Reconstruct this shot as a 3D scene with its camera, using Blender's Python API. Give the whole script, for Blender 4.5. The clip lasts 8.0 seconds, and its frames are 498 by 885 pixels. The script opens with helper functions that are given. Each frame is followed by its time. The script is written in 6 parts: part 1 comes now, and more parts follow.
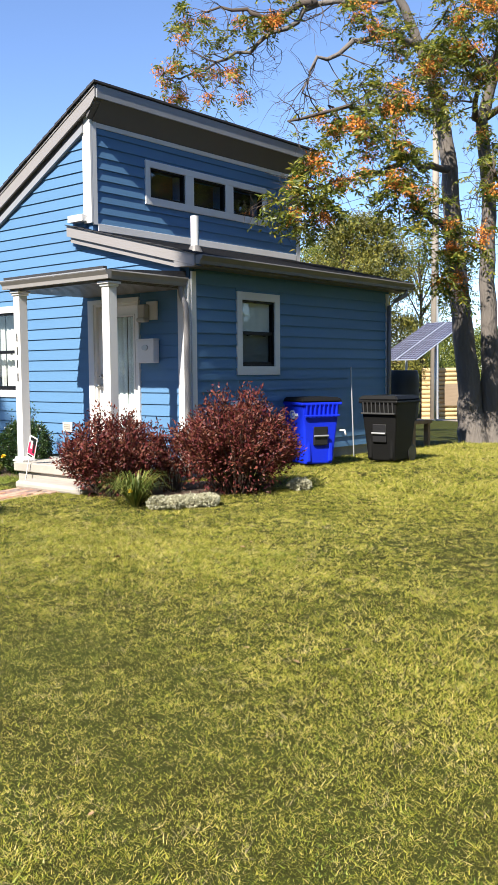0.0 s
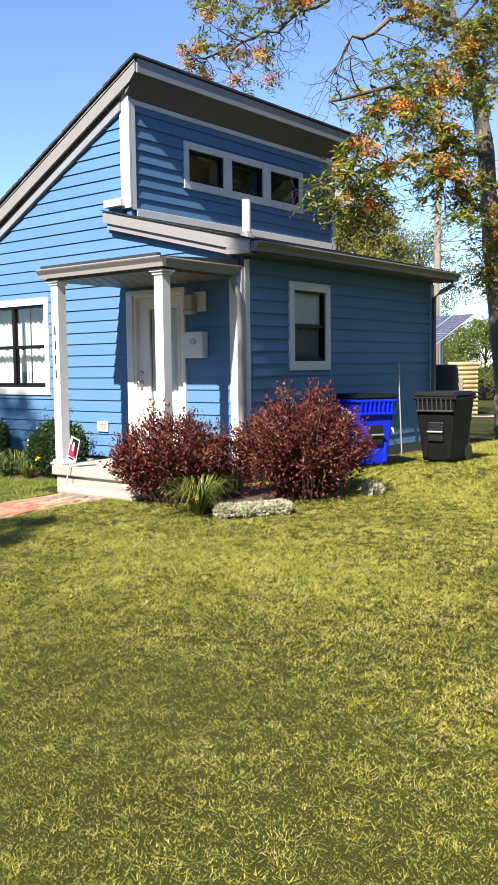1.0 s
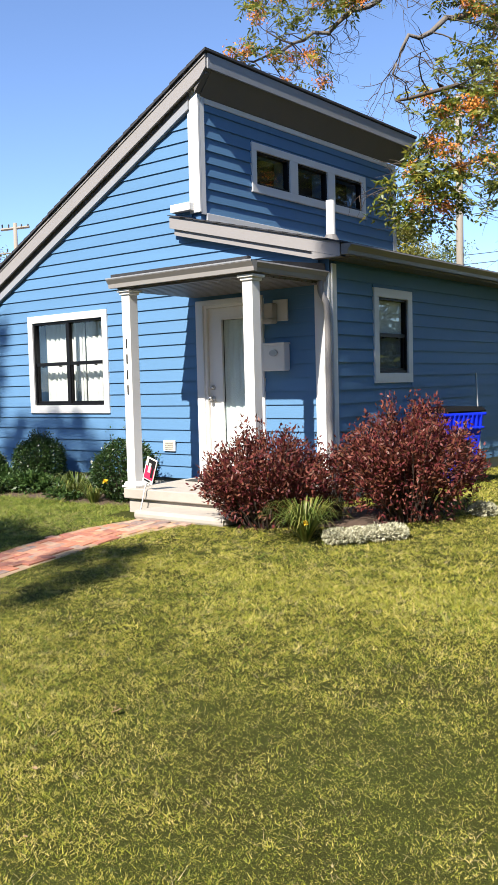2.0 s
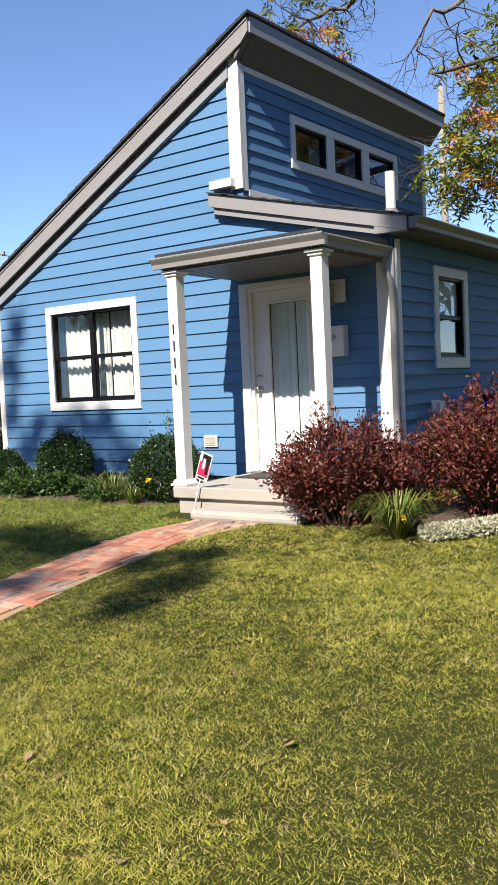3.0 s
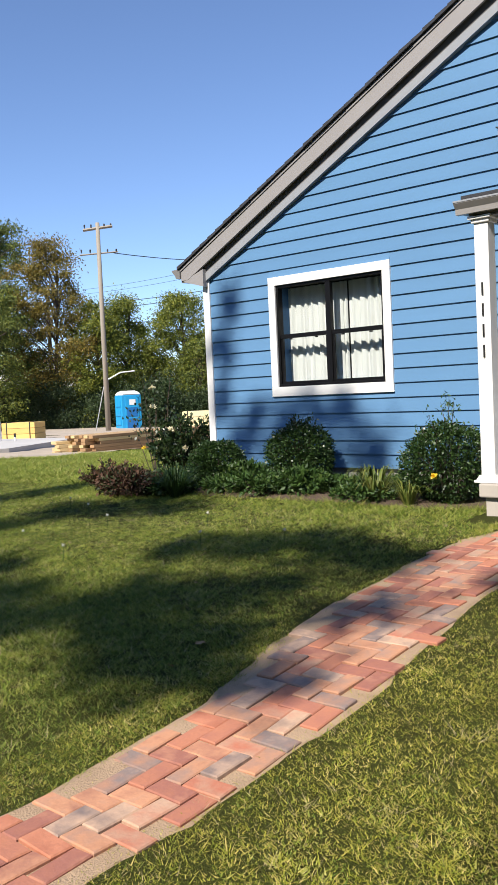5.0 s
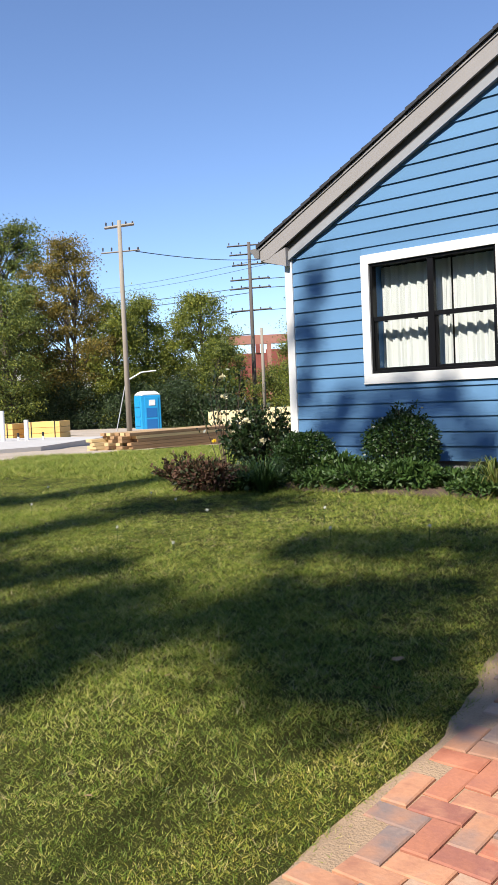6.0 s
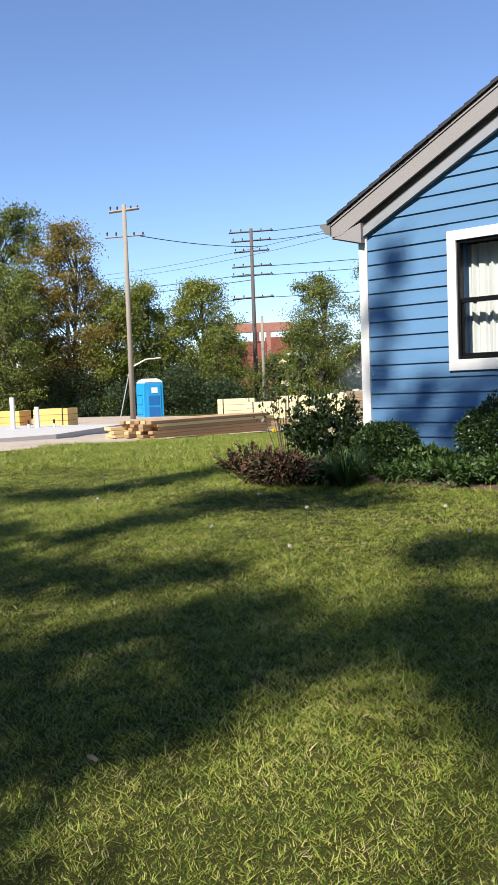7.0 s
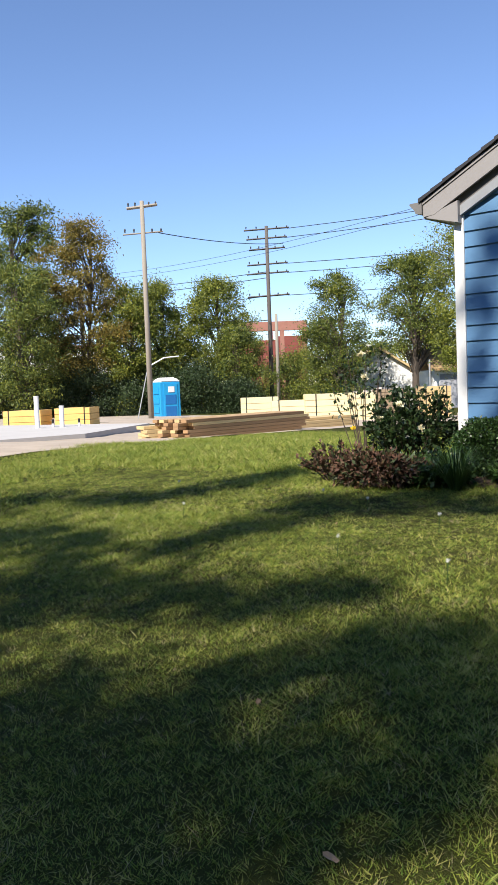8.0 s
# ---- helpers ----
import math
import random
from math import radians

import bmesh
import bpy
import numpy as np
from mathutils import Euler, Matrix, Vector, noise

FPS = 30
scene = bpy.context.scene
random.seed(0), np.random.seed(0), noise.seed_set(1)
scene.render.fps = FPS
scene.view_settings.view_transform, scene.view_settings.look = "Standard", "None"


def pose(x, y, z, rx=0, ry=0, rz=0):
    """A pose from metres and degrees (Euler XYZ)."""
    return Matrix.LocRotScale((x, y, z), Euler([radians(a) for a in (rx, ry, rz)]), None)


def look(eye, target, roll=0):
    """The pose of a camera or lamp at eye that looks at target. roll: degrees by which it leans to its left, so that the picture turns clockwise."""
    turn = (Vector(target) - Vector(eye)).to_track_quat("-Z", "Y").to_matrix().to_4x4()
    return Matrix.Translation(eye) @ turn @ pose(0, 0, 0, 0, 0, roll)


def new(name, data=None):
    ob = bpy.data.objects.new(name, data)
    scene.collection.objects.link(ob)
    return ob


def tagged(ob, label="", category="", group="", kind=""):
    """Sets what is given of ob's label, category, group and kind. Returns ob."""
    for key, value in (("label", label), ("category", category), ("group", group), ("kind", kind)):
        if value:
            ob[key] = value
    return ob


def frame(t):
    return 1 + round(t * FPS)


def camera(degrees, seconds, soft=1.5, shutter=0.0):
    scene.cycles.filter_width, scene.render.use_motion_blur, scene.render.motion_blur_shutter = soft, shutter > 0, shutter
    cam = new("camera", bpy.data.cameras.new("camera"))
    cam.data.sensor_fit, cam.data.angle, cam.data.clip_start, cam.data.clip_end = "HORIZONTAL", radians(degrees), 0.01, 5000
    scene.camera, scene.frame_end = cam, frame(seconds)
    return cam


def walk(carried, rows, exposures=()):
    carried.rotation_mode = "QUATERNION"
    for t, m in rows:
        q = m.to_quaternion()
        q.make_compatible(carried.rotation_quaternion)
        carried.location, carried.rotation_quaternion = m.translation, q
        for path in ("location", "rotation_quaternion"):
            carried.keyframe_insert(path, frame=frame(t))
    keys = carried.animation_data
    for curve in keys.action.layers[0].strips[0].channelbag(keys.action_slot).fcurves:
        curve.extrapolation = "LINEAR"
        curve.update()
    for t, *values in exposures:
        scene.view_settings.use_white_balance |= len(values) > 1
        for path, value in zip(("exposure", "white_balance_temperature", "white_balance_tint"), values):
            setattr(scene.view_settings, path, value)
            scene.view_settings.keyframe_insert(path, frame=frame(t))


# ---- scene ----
cam = camera(31.2, 8.0, 0.5)
PATH = [
    (0, (9.671, -8.193, 1.523), (8.388, -6.666, 1.367), -0.5),
    (0.5, (9.028, -8.21, 1.543), (7.755, -6.676, 1.38), -1.0),
    (1, (8.453, -8.183, 1.54), (7.207, -6.628, 1.372), -0.7),
    (1.2, (8.17, -8.157, 1.577), (6.915, -6.609, 1.403), -0.3),
    (2.3, (6.86, -8.216, 1.459), (5.623, -6.649, 1.345), -1.9),
    (2.5, (6.612, -8.223, 1.429), (5.387, -6.647, 1.314), -2.0),
    (3, (5.967, -8.195, 1.377), (4.783, -6.588, 1.254), -2.6),
    (3.5, (5.32, -8.1, 1.338), (4.111, -6.512, 1.214), -2.3),
    (4, (4.68, -8.131, 1.317), (3.468, -6.545, 1.201), -2.3),
    (4.5, (4.045, -8.121, 1.241), (2.772, -6.582, 1.135), -2.4),
    (4.7, (3.786, -8.087, 1.241), (2.46, -6.593, 1.134), -2.5),
    (5.8, (2.43, -8.073, 1.118), (1.104, -6.58, 1.008), -2.9),
    (6, (2.206, -8.07, 1.096), (0.864, -6.59, 0.995), -2.5),
    (6.5, (1.643, -8.113, 1.087), (0.338, -6.602, 0.971), -2.4),
    (7, (1.106, -8.108, 1.105), (-0.222, -6.617, 0.978), -2.1),
    (7.5, (0.544, -8.105, 1.098), (-0.777, -6.609, 0.968), -2.5),
    (8, (-0.003, -8.024, 1.071), (-1.342, -6.544, 0.944), -2.2),
]
walk(cam, [(t, look(eye, target, roll)) for t, eye, target, roll in PATH],
     [(0, 1.15), (1.2, 1.2), (2.5, 0.98), (4.5, 0.66), (6, 0.76), (8, 0.78)])

# ---- light ----
SUN_AZ, SUN_EL = -82.0, 43.5  # direction towards the sun, degrees from +x, and height
world = bpy.data.worlds.new("sky")
scene.world = world
world.use_nodes = True
wt = world.node_tree
sky = wt.nodes.new("ShaderNodeTexSky")
sky.sky_type = "NISHITA"
sky.sun_disc = False
sky.sun_elevation = radians(SUN_EL)
sky.sun_rotation = radians(90.0 - SUN_AZ)
sky.altitude = 1500
sky.air_density, sky.dust_density, sky.ozone_density = 0.92, 0.0, 4.0
richer = wt.nodes.new("ShaderNodeHueSaturation")
richer.inputs["Saturation"].default_value = 1.0
richer.inputs["Hue"].default_value = 0.501
clearer = wt.nodes.new("ShaderNodeMixRGB")
clearer.blend_type = "MULTIPLY"
clearer.inputs[0].default_value = 1.0
clearer.inputs[2].default_value = (0.97, 0.96, 1.0, 1.0)
wt.links.new(sky.outputs[0], clearer.inputs[1])
wt.links.new(clearer.outputs[0], richer.inputs["Color"])
wt.links.new(richer.outputs[0], wt.nodes["Background"].inputs[0])
wt.nodes["Background"].inputs[1].default_value = 0.118
sun_data = bpy.data.lights.new("sun", "SUN")
sun_data.energy, sun_data.angle, sun_data.color = 5.0, radians(0.55), (1.0, 0.93, 0.82)
sun = new("sun", sun_data)
sa, se = radians(SUN_AZ), radians(SUN_EL)
sun.matrix_world = look((40 * math.cos(sa) * math.cos(se), 40 * math.sin(sa) * math.cos(se), 40 * math.sin(se)), (0, 0, 0))



# ---- materials ----
def mat(name, color, rough=0.6, metal=0.0, vary=0.12, scale=6.0, grain=60.0, bump=0.15, depth=0.004, random_by="", tones=None, spec=0.5, stretch=(1, 1, 1), hue=0.0, translucent=0.0, patch_share=0.5, own_share=0.75):
    """A surface with variation at two scales (patches and grain), relief, and, if asked, a tone per object or per island."""
    m = bpy.data.materials.new(name)
    m.use_nodes = True
    nt = m.node_tree
    p = nt.nodes["Principled BSDF"]
    p.inputs["Roughness"].default_value, p.inputs["Metallic"].default_value = rough, metal
    p.inputs["Specular IOR Level"].default_value = spec
    tc = nt.nodes.new("ShaderNodeTexCoord")
    mp = nt.nodes.new("ShaderNodeMapping")
    mp.inputs["Scale"].default_value = stretch
    geo = nt.nodes.new("ShaderNodeNewGeometry")
    nt.links.new(geo.outputs["Position"], mp.inputs["Vector"])

    def noise_at(s, detail):
        n = nt.nodes.new("ShaderNodeTexNoise")
        n.inputs["Scale"].default_value, n.inputs["Detail"].default_value = s, detail
        nt.links.new(mp.outputs[0], n.inputs["Vector"])
        return n.outputs["Fac"]

    def math_node(op, a, b):
        n = nt.nodes.new("ShaderNodeMath")
        n.operation = op
        for i, v in enumerate((a, b)):
            if isinstance(v, (int, float)):
                n.inputs[i].default_value = v
            else:
                nt.links.new(v, n.inputs[i])
        return n.outputs[0]

    big, small = noise_at(scale, 4.0), noise_at(grain, 3.0)
    base = None
    rnd = None
    if random_by == "object":
        rnd = nt.nodes.new("ShaderNodeObjectInfo").outputs["Random"]
    elif random_by == "island":
        rnd = geo.outputs["Random Per Island"]
    if tones:
        ramp = nt.nodes.new("ShaderNodeValToRGB")
        els = ramp.color_ramp.elements
        for i, c in enumerate(tones):
            e = els[i] if i < 2 else els.new(1.0)
            e.position = i / (len(tones) - 1)
            e.color = (*c, 1)
        drive = rnd if rnd is not None else big
        if rnd is not None:
            drive = math_node("ADD", math_node("MULTIPLY", rnd, own_share), math_node("MULTIPLY", math_node("SUBTRACT", big, 0.25), patch_share))
        nt.links.new(drive, ramp.inputs[0])
        base = ramp.outputs[0]
    hsv = nt.nodes.new("ShaderNodeHueSaturation")
    if base is None:
        hsv.inputs["Color"].default_value = (*color, 1)
    else:
        nt.links.new(base, hsv.inputs["Color"])
    v = math_node("ADD", math_node("MULTIPLY", math_node("SUBTRACT", big, 0.5), 2.0 * vary), math_node("MULTIPLY", math_node("SUBTRACT", small, 0.5), 1.2 * vary))
    if rnd is not None and not tones:
        v = math_node("ADD", v, math_node("MULTIPLY", math_node("SUBTRACT", rnd, 0.5), 1.2 * vary))
    nt.links.new(math_node("ADD", v, 1.0), hsv.inputs["Value"])
    if hue and rnd is not None:
        nt.links.new(math_node("ADD", math_node("MULTIPLY", math_node("SUBTRACT", rnd, 0.5), hue), 0.5), hsv.inputs["Hue"])
    nt.links.new(hsv.outputs[0], p.inputs["Base Color"])
    nt.links.new(math_node("ADD", math_node("MULTIPLY", math_node("SUBTRACT", small, 0.5), 0.25), rough), p.inputs["Roughness"])
    if bump:
        b = nt.nodes.new("ShaderNodeBump")
        b.inputs["Strength"].default_value, b.inputs["Distance"].default_value = bump, depth
        nt.links.new(small, b.inputs["Height"])
        nt.links.new(b.outputs[0], p.inputs["Normal"])
    if translucent:
        t = nt.nodes.new("ShaderNodeBsdfTranslucent")
        nt.links.new(hsv.outputs[0], t.inputs["Color"])
        mix = nt.nodes.new("ShaderNodeMixShader")
        mix.inputs[0].default_value = translucent
        nt.links.new(p.outputs[0], mix.inputs[1])
        nt.links.new(t.outputs[0], mix.inputs[2])
        nt.links.new(mix.outputs[0], nt.nodes["Material Output"].inputs[0])
    return m


def glass_mat(name, tint=(0.93, 0.96, 0.96), rough=0.01):
    """Thin window glass: clear straight through, with a mirror's sheen that grows at a slant."""
    m = bpy.data.materials.new(name)
    m.use_nodes = True
    nt = m.node_tree
    nt.nodes.remove(nt.nodes["Principled BSDF"])
    clear, gloss = nt.nodes.new("ShaderNodeBsdfTransparent"), nt.nodes.new("ShaderNodeBsdfGlossy")
    clear.inputs["Color"].default_value = (*tint, 1)
    gloss.inputs["Roughness"].default_value = rough
    rim, mix = nt.nodes.new("ShaderNodeLayerWeight"), nt.nodes.new("ShaderNodeMixShader")
    rim.inputs["Blend"].default_value = 0.5
    steep, base = nt.nodes.new("ShaderNodeMath"), nt.nodes.new("ShaderNodeMath")
    steep.operation, steep.inputs[1].default_value = "POWER", 4.0
    base.operation, base.inputs[1].default_value = "ADD", 0.035
    nt.links.new(rim.outputs["Facing"], steep.inputs[0])
    nt.links.new(steep.outputs[0], base.inputs[0])
    nt.links.new(base.outputs[0], mix.inputs[0])
    nt.links.new(clear.outputs[0], mix.inputs[1])
    nt.links.new(gloss.outputs[0], mix.inputs[2])
    nt.links.new(mix.outputs[0], nt.nodes["Material Output"].inputs[0])
    return m


SIDING = mat("blue_siding", (0.098, 0.210, 0.366), rough=0.6, spec=0.25, vary=0.07, scale=2.5, grain=90, bump=0.25, depth=0.002, random_by="object", stretch=(0.5, 0.5, 4))
WHITE = mat("white_trim", (0.72, 0.715, 0.70), rough=0.5, vary=0.05, scale=3, grain=70, bump=0.1)
FASCIA = mat("taupe_fascia", (0.268, 0.252, 0.247), rough=0.45, vary=0.06, scale=3, grain=50, bump=0.08)
GUTTER = mat("grey_gutter", (0.165, 0.157, 0.15), rough=0.38, vary=0.08, scale=4, grain=40, bump=0.05)
# Lighter copy of the gutter grey, with the porch's sunlight in its colour.
LIT_GUTTER = mat("lit_gutter", (0.27, 0.255, 0.245), rough=0.4, vary=0.08, scale=4, grain=40, bump=0.05)
EAVE_GREY = mat("eave_grey", (0.27, 0.28, 0.30), rough=0.4, vary=0.08, scale=4, grain=40, bump=0.05)
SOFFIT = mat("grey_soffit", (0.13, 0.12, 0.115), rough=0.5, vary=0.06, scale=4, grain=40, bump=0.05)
SHINGLE = mat("dark_shingle", (0.035, 0.035, 0.04), rough=0.9, vary=0.35, scale=8, grain=180, bump=0.6, depth=0.01)
CONCRETE = mat("concrete", (0.385, 0.345, 0.30), rough=0.85, vary=0.16, scale=5, grain=120, bump=0.35, depth=0.004)
BLOCK = mat("foundation_block", (0.36, 0.35, 0.33), rough=0.9, vary=0.15, scale=6, grain=90, bump=0.4)
BLACK_FRAME = mat("black_frame", (0.006, 0.006, 0.007), rough=0.4, spec=0.2, vary=0.1, bump=0.03)
DOOR_WHITE = mat("door_white", (0.80, 0.775, 0.74), rough=0.42, vary=0.05, scale=3, grain=60, bump=0.06)
STEEL = mat("brushed_steel", (0.62, 0.6, 0.57), rough=0.28, metal=1.0, vary=0.06, bump=0.03)
GLASS = glass_mat("window_glass")
# Near black: the rooms' lack of light is put into this colour.
UNLIT_ROOM = mat("unlit_room", (0.02, 0.02, 0.022), rough=0.9, vary=0.2, bump=0)
CURTAIN = mat("white_curtain", (0.66, 0.66, 0.64), rough=0.9, vary=0.05, scale=5, grain=200, bump=0.2, translucent=0.1)
BRICK = mat("paver_brick", (0.4, 0.15, 0.1), rough=0.85, vary=0.22, scale=9, grain=70, bump=0.5, depth=0.004, random_by="object", patch_share=0.35,
            tones=[(0.36, 0.12, 0.068), (0.43, 0.17, 0.098), (0.28, 0.11, 0.08), (0.47, 0.23, 0.13), (0.20, 0.15, 0.135), (0.46, 0.30, 0.205), (0.38, 0.135, 0.08), (0.44, 0.20, 0.12)])
SAND = mat("sandy_soil", (0.34, 0.235, 0.15), rough=0.95, vary=0.3, scale=7, grain=120, bump=0.8, depth=0.01)
MULCH = mat("dark_mulch", (0.10, 0.065, 0.045), rough=0.95, vary=0.4, scale=12, grain=90, bump=1.0, depth=0.02)


# ---- mesh helpers ----
def box_into(bm, x0, x1, y0, y1, z0, z1, bevel=0.0):
    sub = bmesh.new()
    bmesh.ops.create_cube(sub, size=1.0)
    for v in sub.verts:
        v.co = Vector(((x0 + x1) / 2 + v.co.x * (x1 - x0), (y0 + y1) / 2 + v.co.y * (y1 - y0), (z0 + z1) / 2 + v.co.z * (z1 - z0)))
    if bevel:
        bmesh.ops.bevel(sub, geom=sub.edges[:], offset=bevel, segments=2, affect="EDGES", profile=0.5)
    me = bpy.data.meshes.new("tmp")
    sub.to_mesh(me)
    sub.free()
    bm.from_mesh(me)
    bpy.data.meshes.remove(me)
    return bm


def box(x0, x1, y0, y1, z0, z1, bevel=0.004):
    return box_into(bmesh.new(), x0, x1, y0, y1, z0, z1, bevel)


def prism(points, axis, a, b):
    """A flat outline, given in the two other axes, drawn out along axis from a to b."""
    bm = bmesh.new()
    def at(p, w):
        return {"x": (w, p[0], p[1]), "y": (p[0], w, p[1]), "z": (p[0], p[1], w)}[axis]
    lo = [bm.verts.new(at(p, a)) for p in points]
    hi = [bm.verts.new(at(p, b)) for p in points]
    bm.faces.new(lo)
    bm.faces.new(hi[::-1])
    for i in range(len(points)):
        j = (i + 1) % len(points)
        bm.faces.new((lo[i], hi[i], hi[j], lo[j]))
    bmesh.ops.recalc_face_normals(bm, faces=bm.faces[:])
    return bm


def tube_into(bm, points, radii, sides=8, cap=True):
    """A tube along points, whose radius changes from point to point."""
    rings = []
    pts = [Vector(p) for p in points]
    for i, p in enumerate(pts):
        d = (pts[min(i + 1, len(pts) - 1)] - pts[max(i - 1, 0)]).normalized()
        u = d.cross(Vector((0, 0, 1)) if abs(d.z) < 0.9 else Vector((1, 0, 0))).normalized()
        w = d.cross(u)
        r = radii[i] if isinstance(radii, (list, tuple)) else radii
        rings.append([bm.verts.new(p + r * (math.cos(2 * math.pi * k / sides) * u + math.sin(2 * math.pi * k / sides) * w)) for k in range(sides)])
    for a, b in zip(rings, rings[1:]):
        for k in range(sides):
            bm.faces.new((a[k], a[(k + 1) % sides], b[(k + 1) % sides], b[k]))
    if cap:
        bm.faces.new(rings[0][::-1])
        bm.faces.new(rings[-1])
    return bm


def tube(points, radii, sides=8):
    return tube_into(bmesh.new(), points, radii, sides)


def part(name, bm, material, parent=None, label="", smooth=False):
    """Links a bmesh as one mesh object under a thing or a part."""
    me = bpy.data.meshes.new(name)
    bm.to_mesh(me)
    bm.free()
    me.materials.append(material)
    if smooth:
        for p in me.polygons:
            p.use_smooth = True
    ob = new(name, me)
    if parent is not None:
        ob.parent = parent
        ob.matrix_parent_inverse = parent.matrix_world.inverted() if parent.parent is None else (parent.parent.matrix_basis @ parent.matrix_basis).inverted()
    if label:
        tagged(ob, label)
    return ob


def cloud(name, verts, faces, material, parent=None, label="", smooth=False):
    """Links numpy vertices and equal-sided faces as one mesh object."""
    verts, faces = np.asarray(verts, dtype=np.float32), np.asarray(faces, dtype=np.int32)
    me = bpy.data.meshes.new(name)
    n, k = faces.shape
    me.vertices.add(len(verts))
    me.vertices.foreach_set("co", verts.ravel())
    me.loops.add(n * k)
    me.loops.foreach_set("vertex_index", faces.ravel())
    me.polygons.add(n)
    me.polygons.foreach_set("loop_start", np.arange(0, n * k, k, dtype=np.int32))
    me.update(calc_edges=True)
    me.materials.append(material)
    if smooth:
        me.polygons.foreach_set("use_smooth", np.ones(n, dtype=bool))
    ob = new(name, me)
    if parent is not None:
        ob.parent = parent
    if label:
        tagged(ob, label)
    return ob


def empty(name, label, category, group="", kind=""):
    return tagged(new(name), label, category, group, kind)


def lift(y):
    """The lawn's height: it rises gently from the street towards the house and falls off again behind it."""
    return np.interp(y, [-60, -14, -8, -6, -4.5, -3, -1.5, 0, 3, 8, 20, 30, 45, 60, 400], [-0.5, -0.45, -0.36, -0.24, -0.08, 0.05, 0.13, 0.19, 0.22, 0.10, -0.28, -0.70, -1.0, -1.15, -1.15])


def west(x):
    return np.interp(x, [-40, -20, -7, -3, 20], [-0.36, -0.36, -0.12, 0.0, 0.0])


def ground_z(x, y):
    x, y = np.asarray(x, dtype=float), np.asarray(y, dtype=float)
    g = lift(y) + west(x) * np.interp(y, [-10, -5, 0, 6, 14, 24], [0.0, 0.3, 0.6, 1.0, 0.7, 0.2])
    return g + 0.012 * np.sin(x * 1.7 + y * 0.6) + 0.010 * np.sin(y * 2.3 - x * 0.9)


# ---- ground ----
LAWN = mat("lawn_soil", (0.11, 0.13, 0.04), rough=0.95, vary=0.55, scale=3.0, grain=170, bump=1.0, depth=0.02, spec=0.1,
           tones=[(0.028, 0.033, 0.007), (0.060, 0.061, 0.014), (0.046, 0.054, 0.011), (0.092, 0.076, 0.026)])
gx = np.concatenate([[-900, -400, -200, -100, -60], np.arange(-40, 16.01, 0.4), [20, 30, 60, 120, 300, 900]])
gy = np.concatenate([[-900, -300, -100, -50, -25], np.arange(-16, 12.01, 0.4), [14, 17, 20, 25, 30, 40, 60, 100, 200, 400, 900]])
XX, YY = np.meshgrid(gx, gy, indexing="ij")
ZZ = ground_z(XX, YY)
ny = len(gy)
ii, jj = np.meshgrid(np.arange(len(gx) - 1), np.arange(ny - 1), indexing="ij")
q = (ii * ny + jj).ravel()
ground = cloud("ground", np.stack([XX.ravel(), YY.ravel(), ZZ.ravel()], 1), np.stack([q, q + ny, q + ny + 1, q + 1], 1), LAWN, smooth=True)
tagged(ground, "mown green lawn sloping up to the house", "ground", kind="structure")

# ---- house ----
X_L, X_W, Y_B = -4.39, 1.84, 4.75  # left corner, right side of the wing, back
LAP, Z_SILL = 0.1524, 0.362


def roof_z(x):
    return 5.40 + 0.516 * (x - 0.24)


def wall_top(x):
    return roof_z(x) - 0.33


def wing_z(x):
    return 3.60 - 0.245 * (x + 0.42)


house = empty("house", "small blue clapboard house with white trim and a shed roof", "house")
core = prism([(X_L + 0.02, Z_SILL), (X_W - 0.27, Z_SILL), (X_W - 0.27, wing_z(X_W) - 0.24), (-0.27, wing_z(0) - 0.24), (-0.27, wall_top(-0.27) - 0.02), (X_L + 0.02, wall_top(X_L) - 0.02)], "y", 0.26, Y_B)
# Solid core that fills the house; its dark colour stands for unlit rooms.
part("inner_wall", core, UNLIT_ROOM, house, "solid near-black core standing for the unlit rooms")


def hole_wall(name, axis, w0, w1, outline_boxes, material):
    """A sheathing wall made of blocks that leave the openings free."""
    for a0, a1, z0, z1 in outline_boxes:
        part(name, box(a0, a1, w0, w1, z0, z1, 0) if axis == "y" else box(w0, w1, a0, a1, z0, z1, 0), material, house)


def around(a0, a1, z0, z1, holes):
    """Blocks that fill a rectangle round its holes, which stand side by side."""
    out, a = [], a0
    for h0, h1, k0, k1 in sorted(holes):
        out += [(a, h0, z0, z1), (h0, h1, z0, k0), (h0, h1, k1, z1)]
        a = h1
    return out + [(a, a1, z0, z1)]


SHEATH = mat("sheathing", (0.06, 0.15, 0.30), rough=0.8, vary=0.1)
FW = (-3.255, -1.785, 1.29, 2.465)
DOOR = (-0.02, 0.92, 0.40, 2.46)
SW = (0.975, 1.68, 1.61, 2.50)
CLS = [(1.09, 1.83, 4.10, 4.53), (2.01, 2.755, 4.10, 4.53), (2.94, 3.70, 4.10, 4.53)]
hole_wall("front_sheathing", "y", 0.012, 0.25, around(X_L + 0.02, X_W - 0.02, Z_SILL, 2.70, [FW, DOOR]), SHEATH)
part("gable_sheathing", prism([(X_L + 0.02, 2.70), (X_W - 0.02, 2.70), (X_W - 0.02, wing_z(X_W) - 0.2), (0, wing_z(0) - 0.2), (-0.012, wall_top(0)), (X_L + 0.02, wall_top(X_L))], "y", 0.012, 0.25), SHEATH, house)
hole_wall("side_sheathing", "x", X_W - 0.25, X_W - 0.012, around(0.25, Y_B, Z_SILL, 2.86, [SW]), SHEATH)
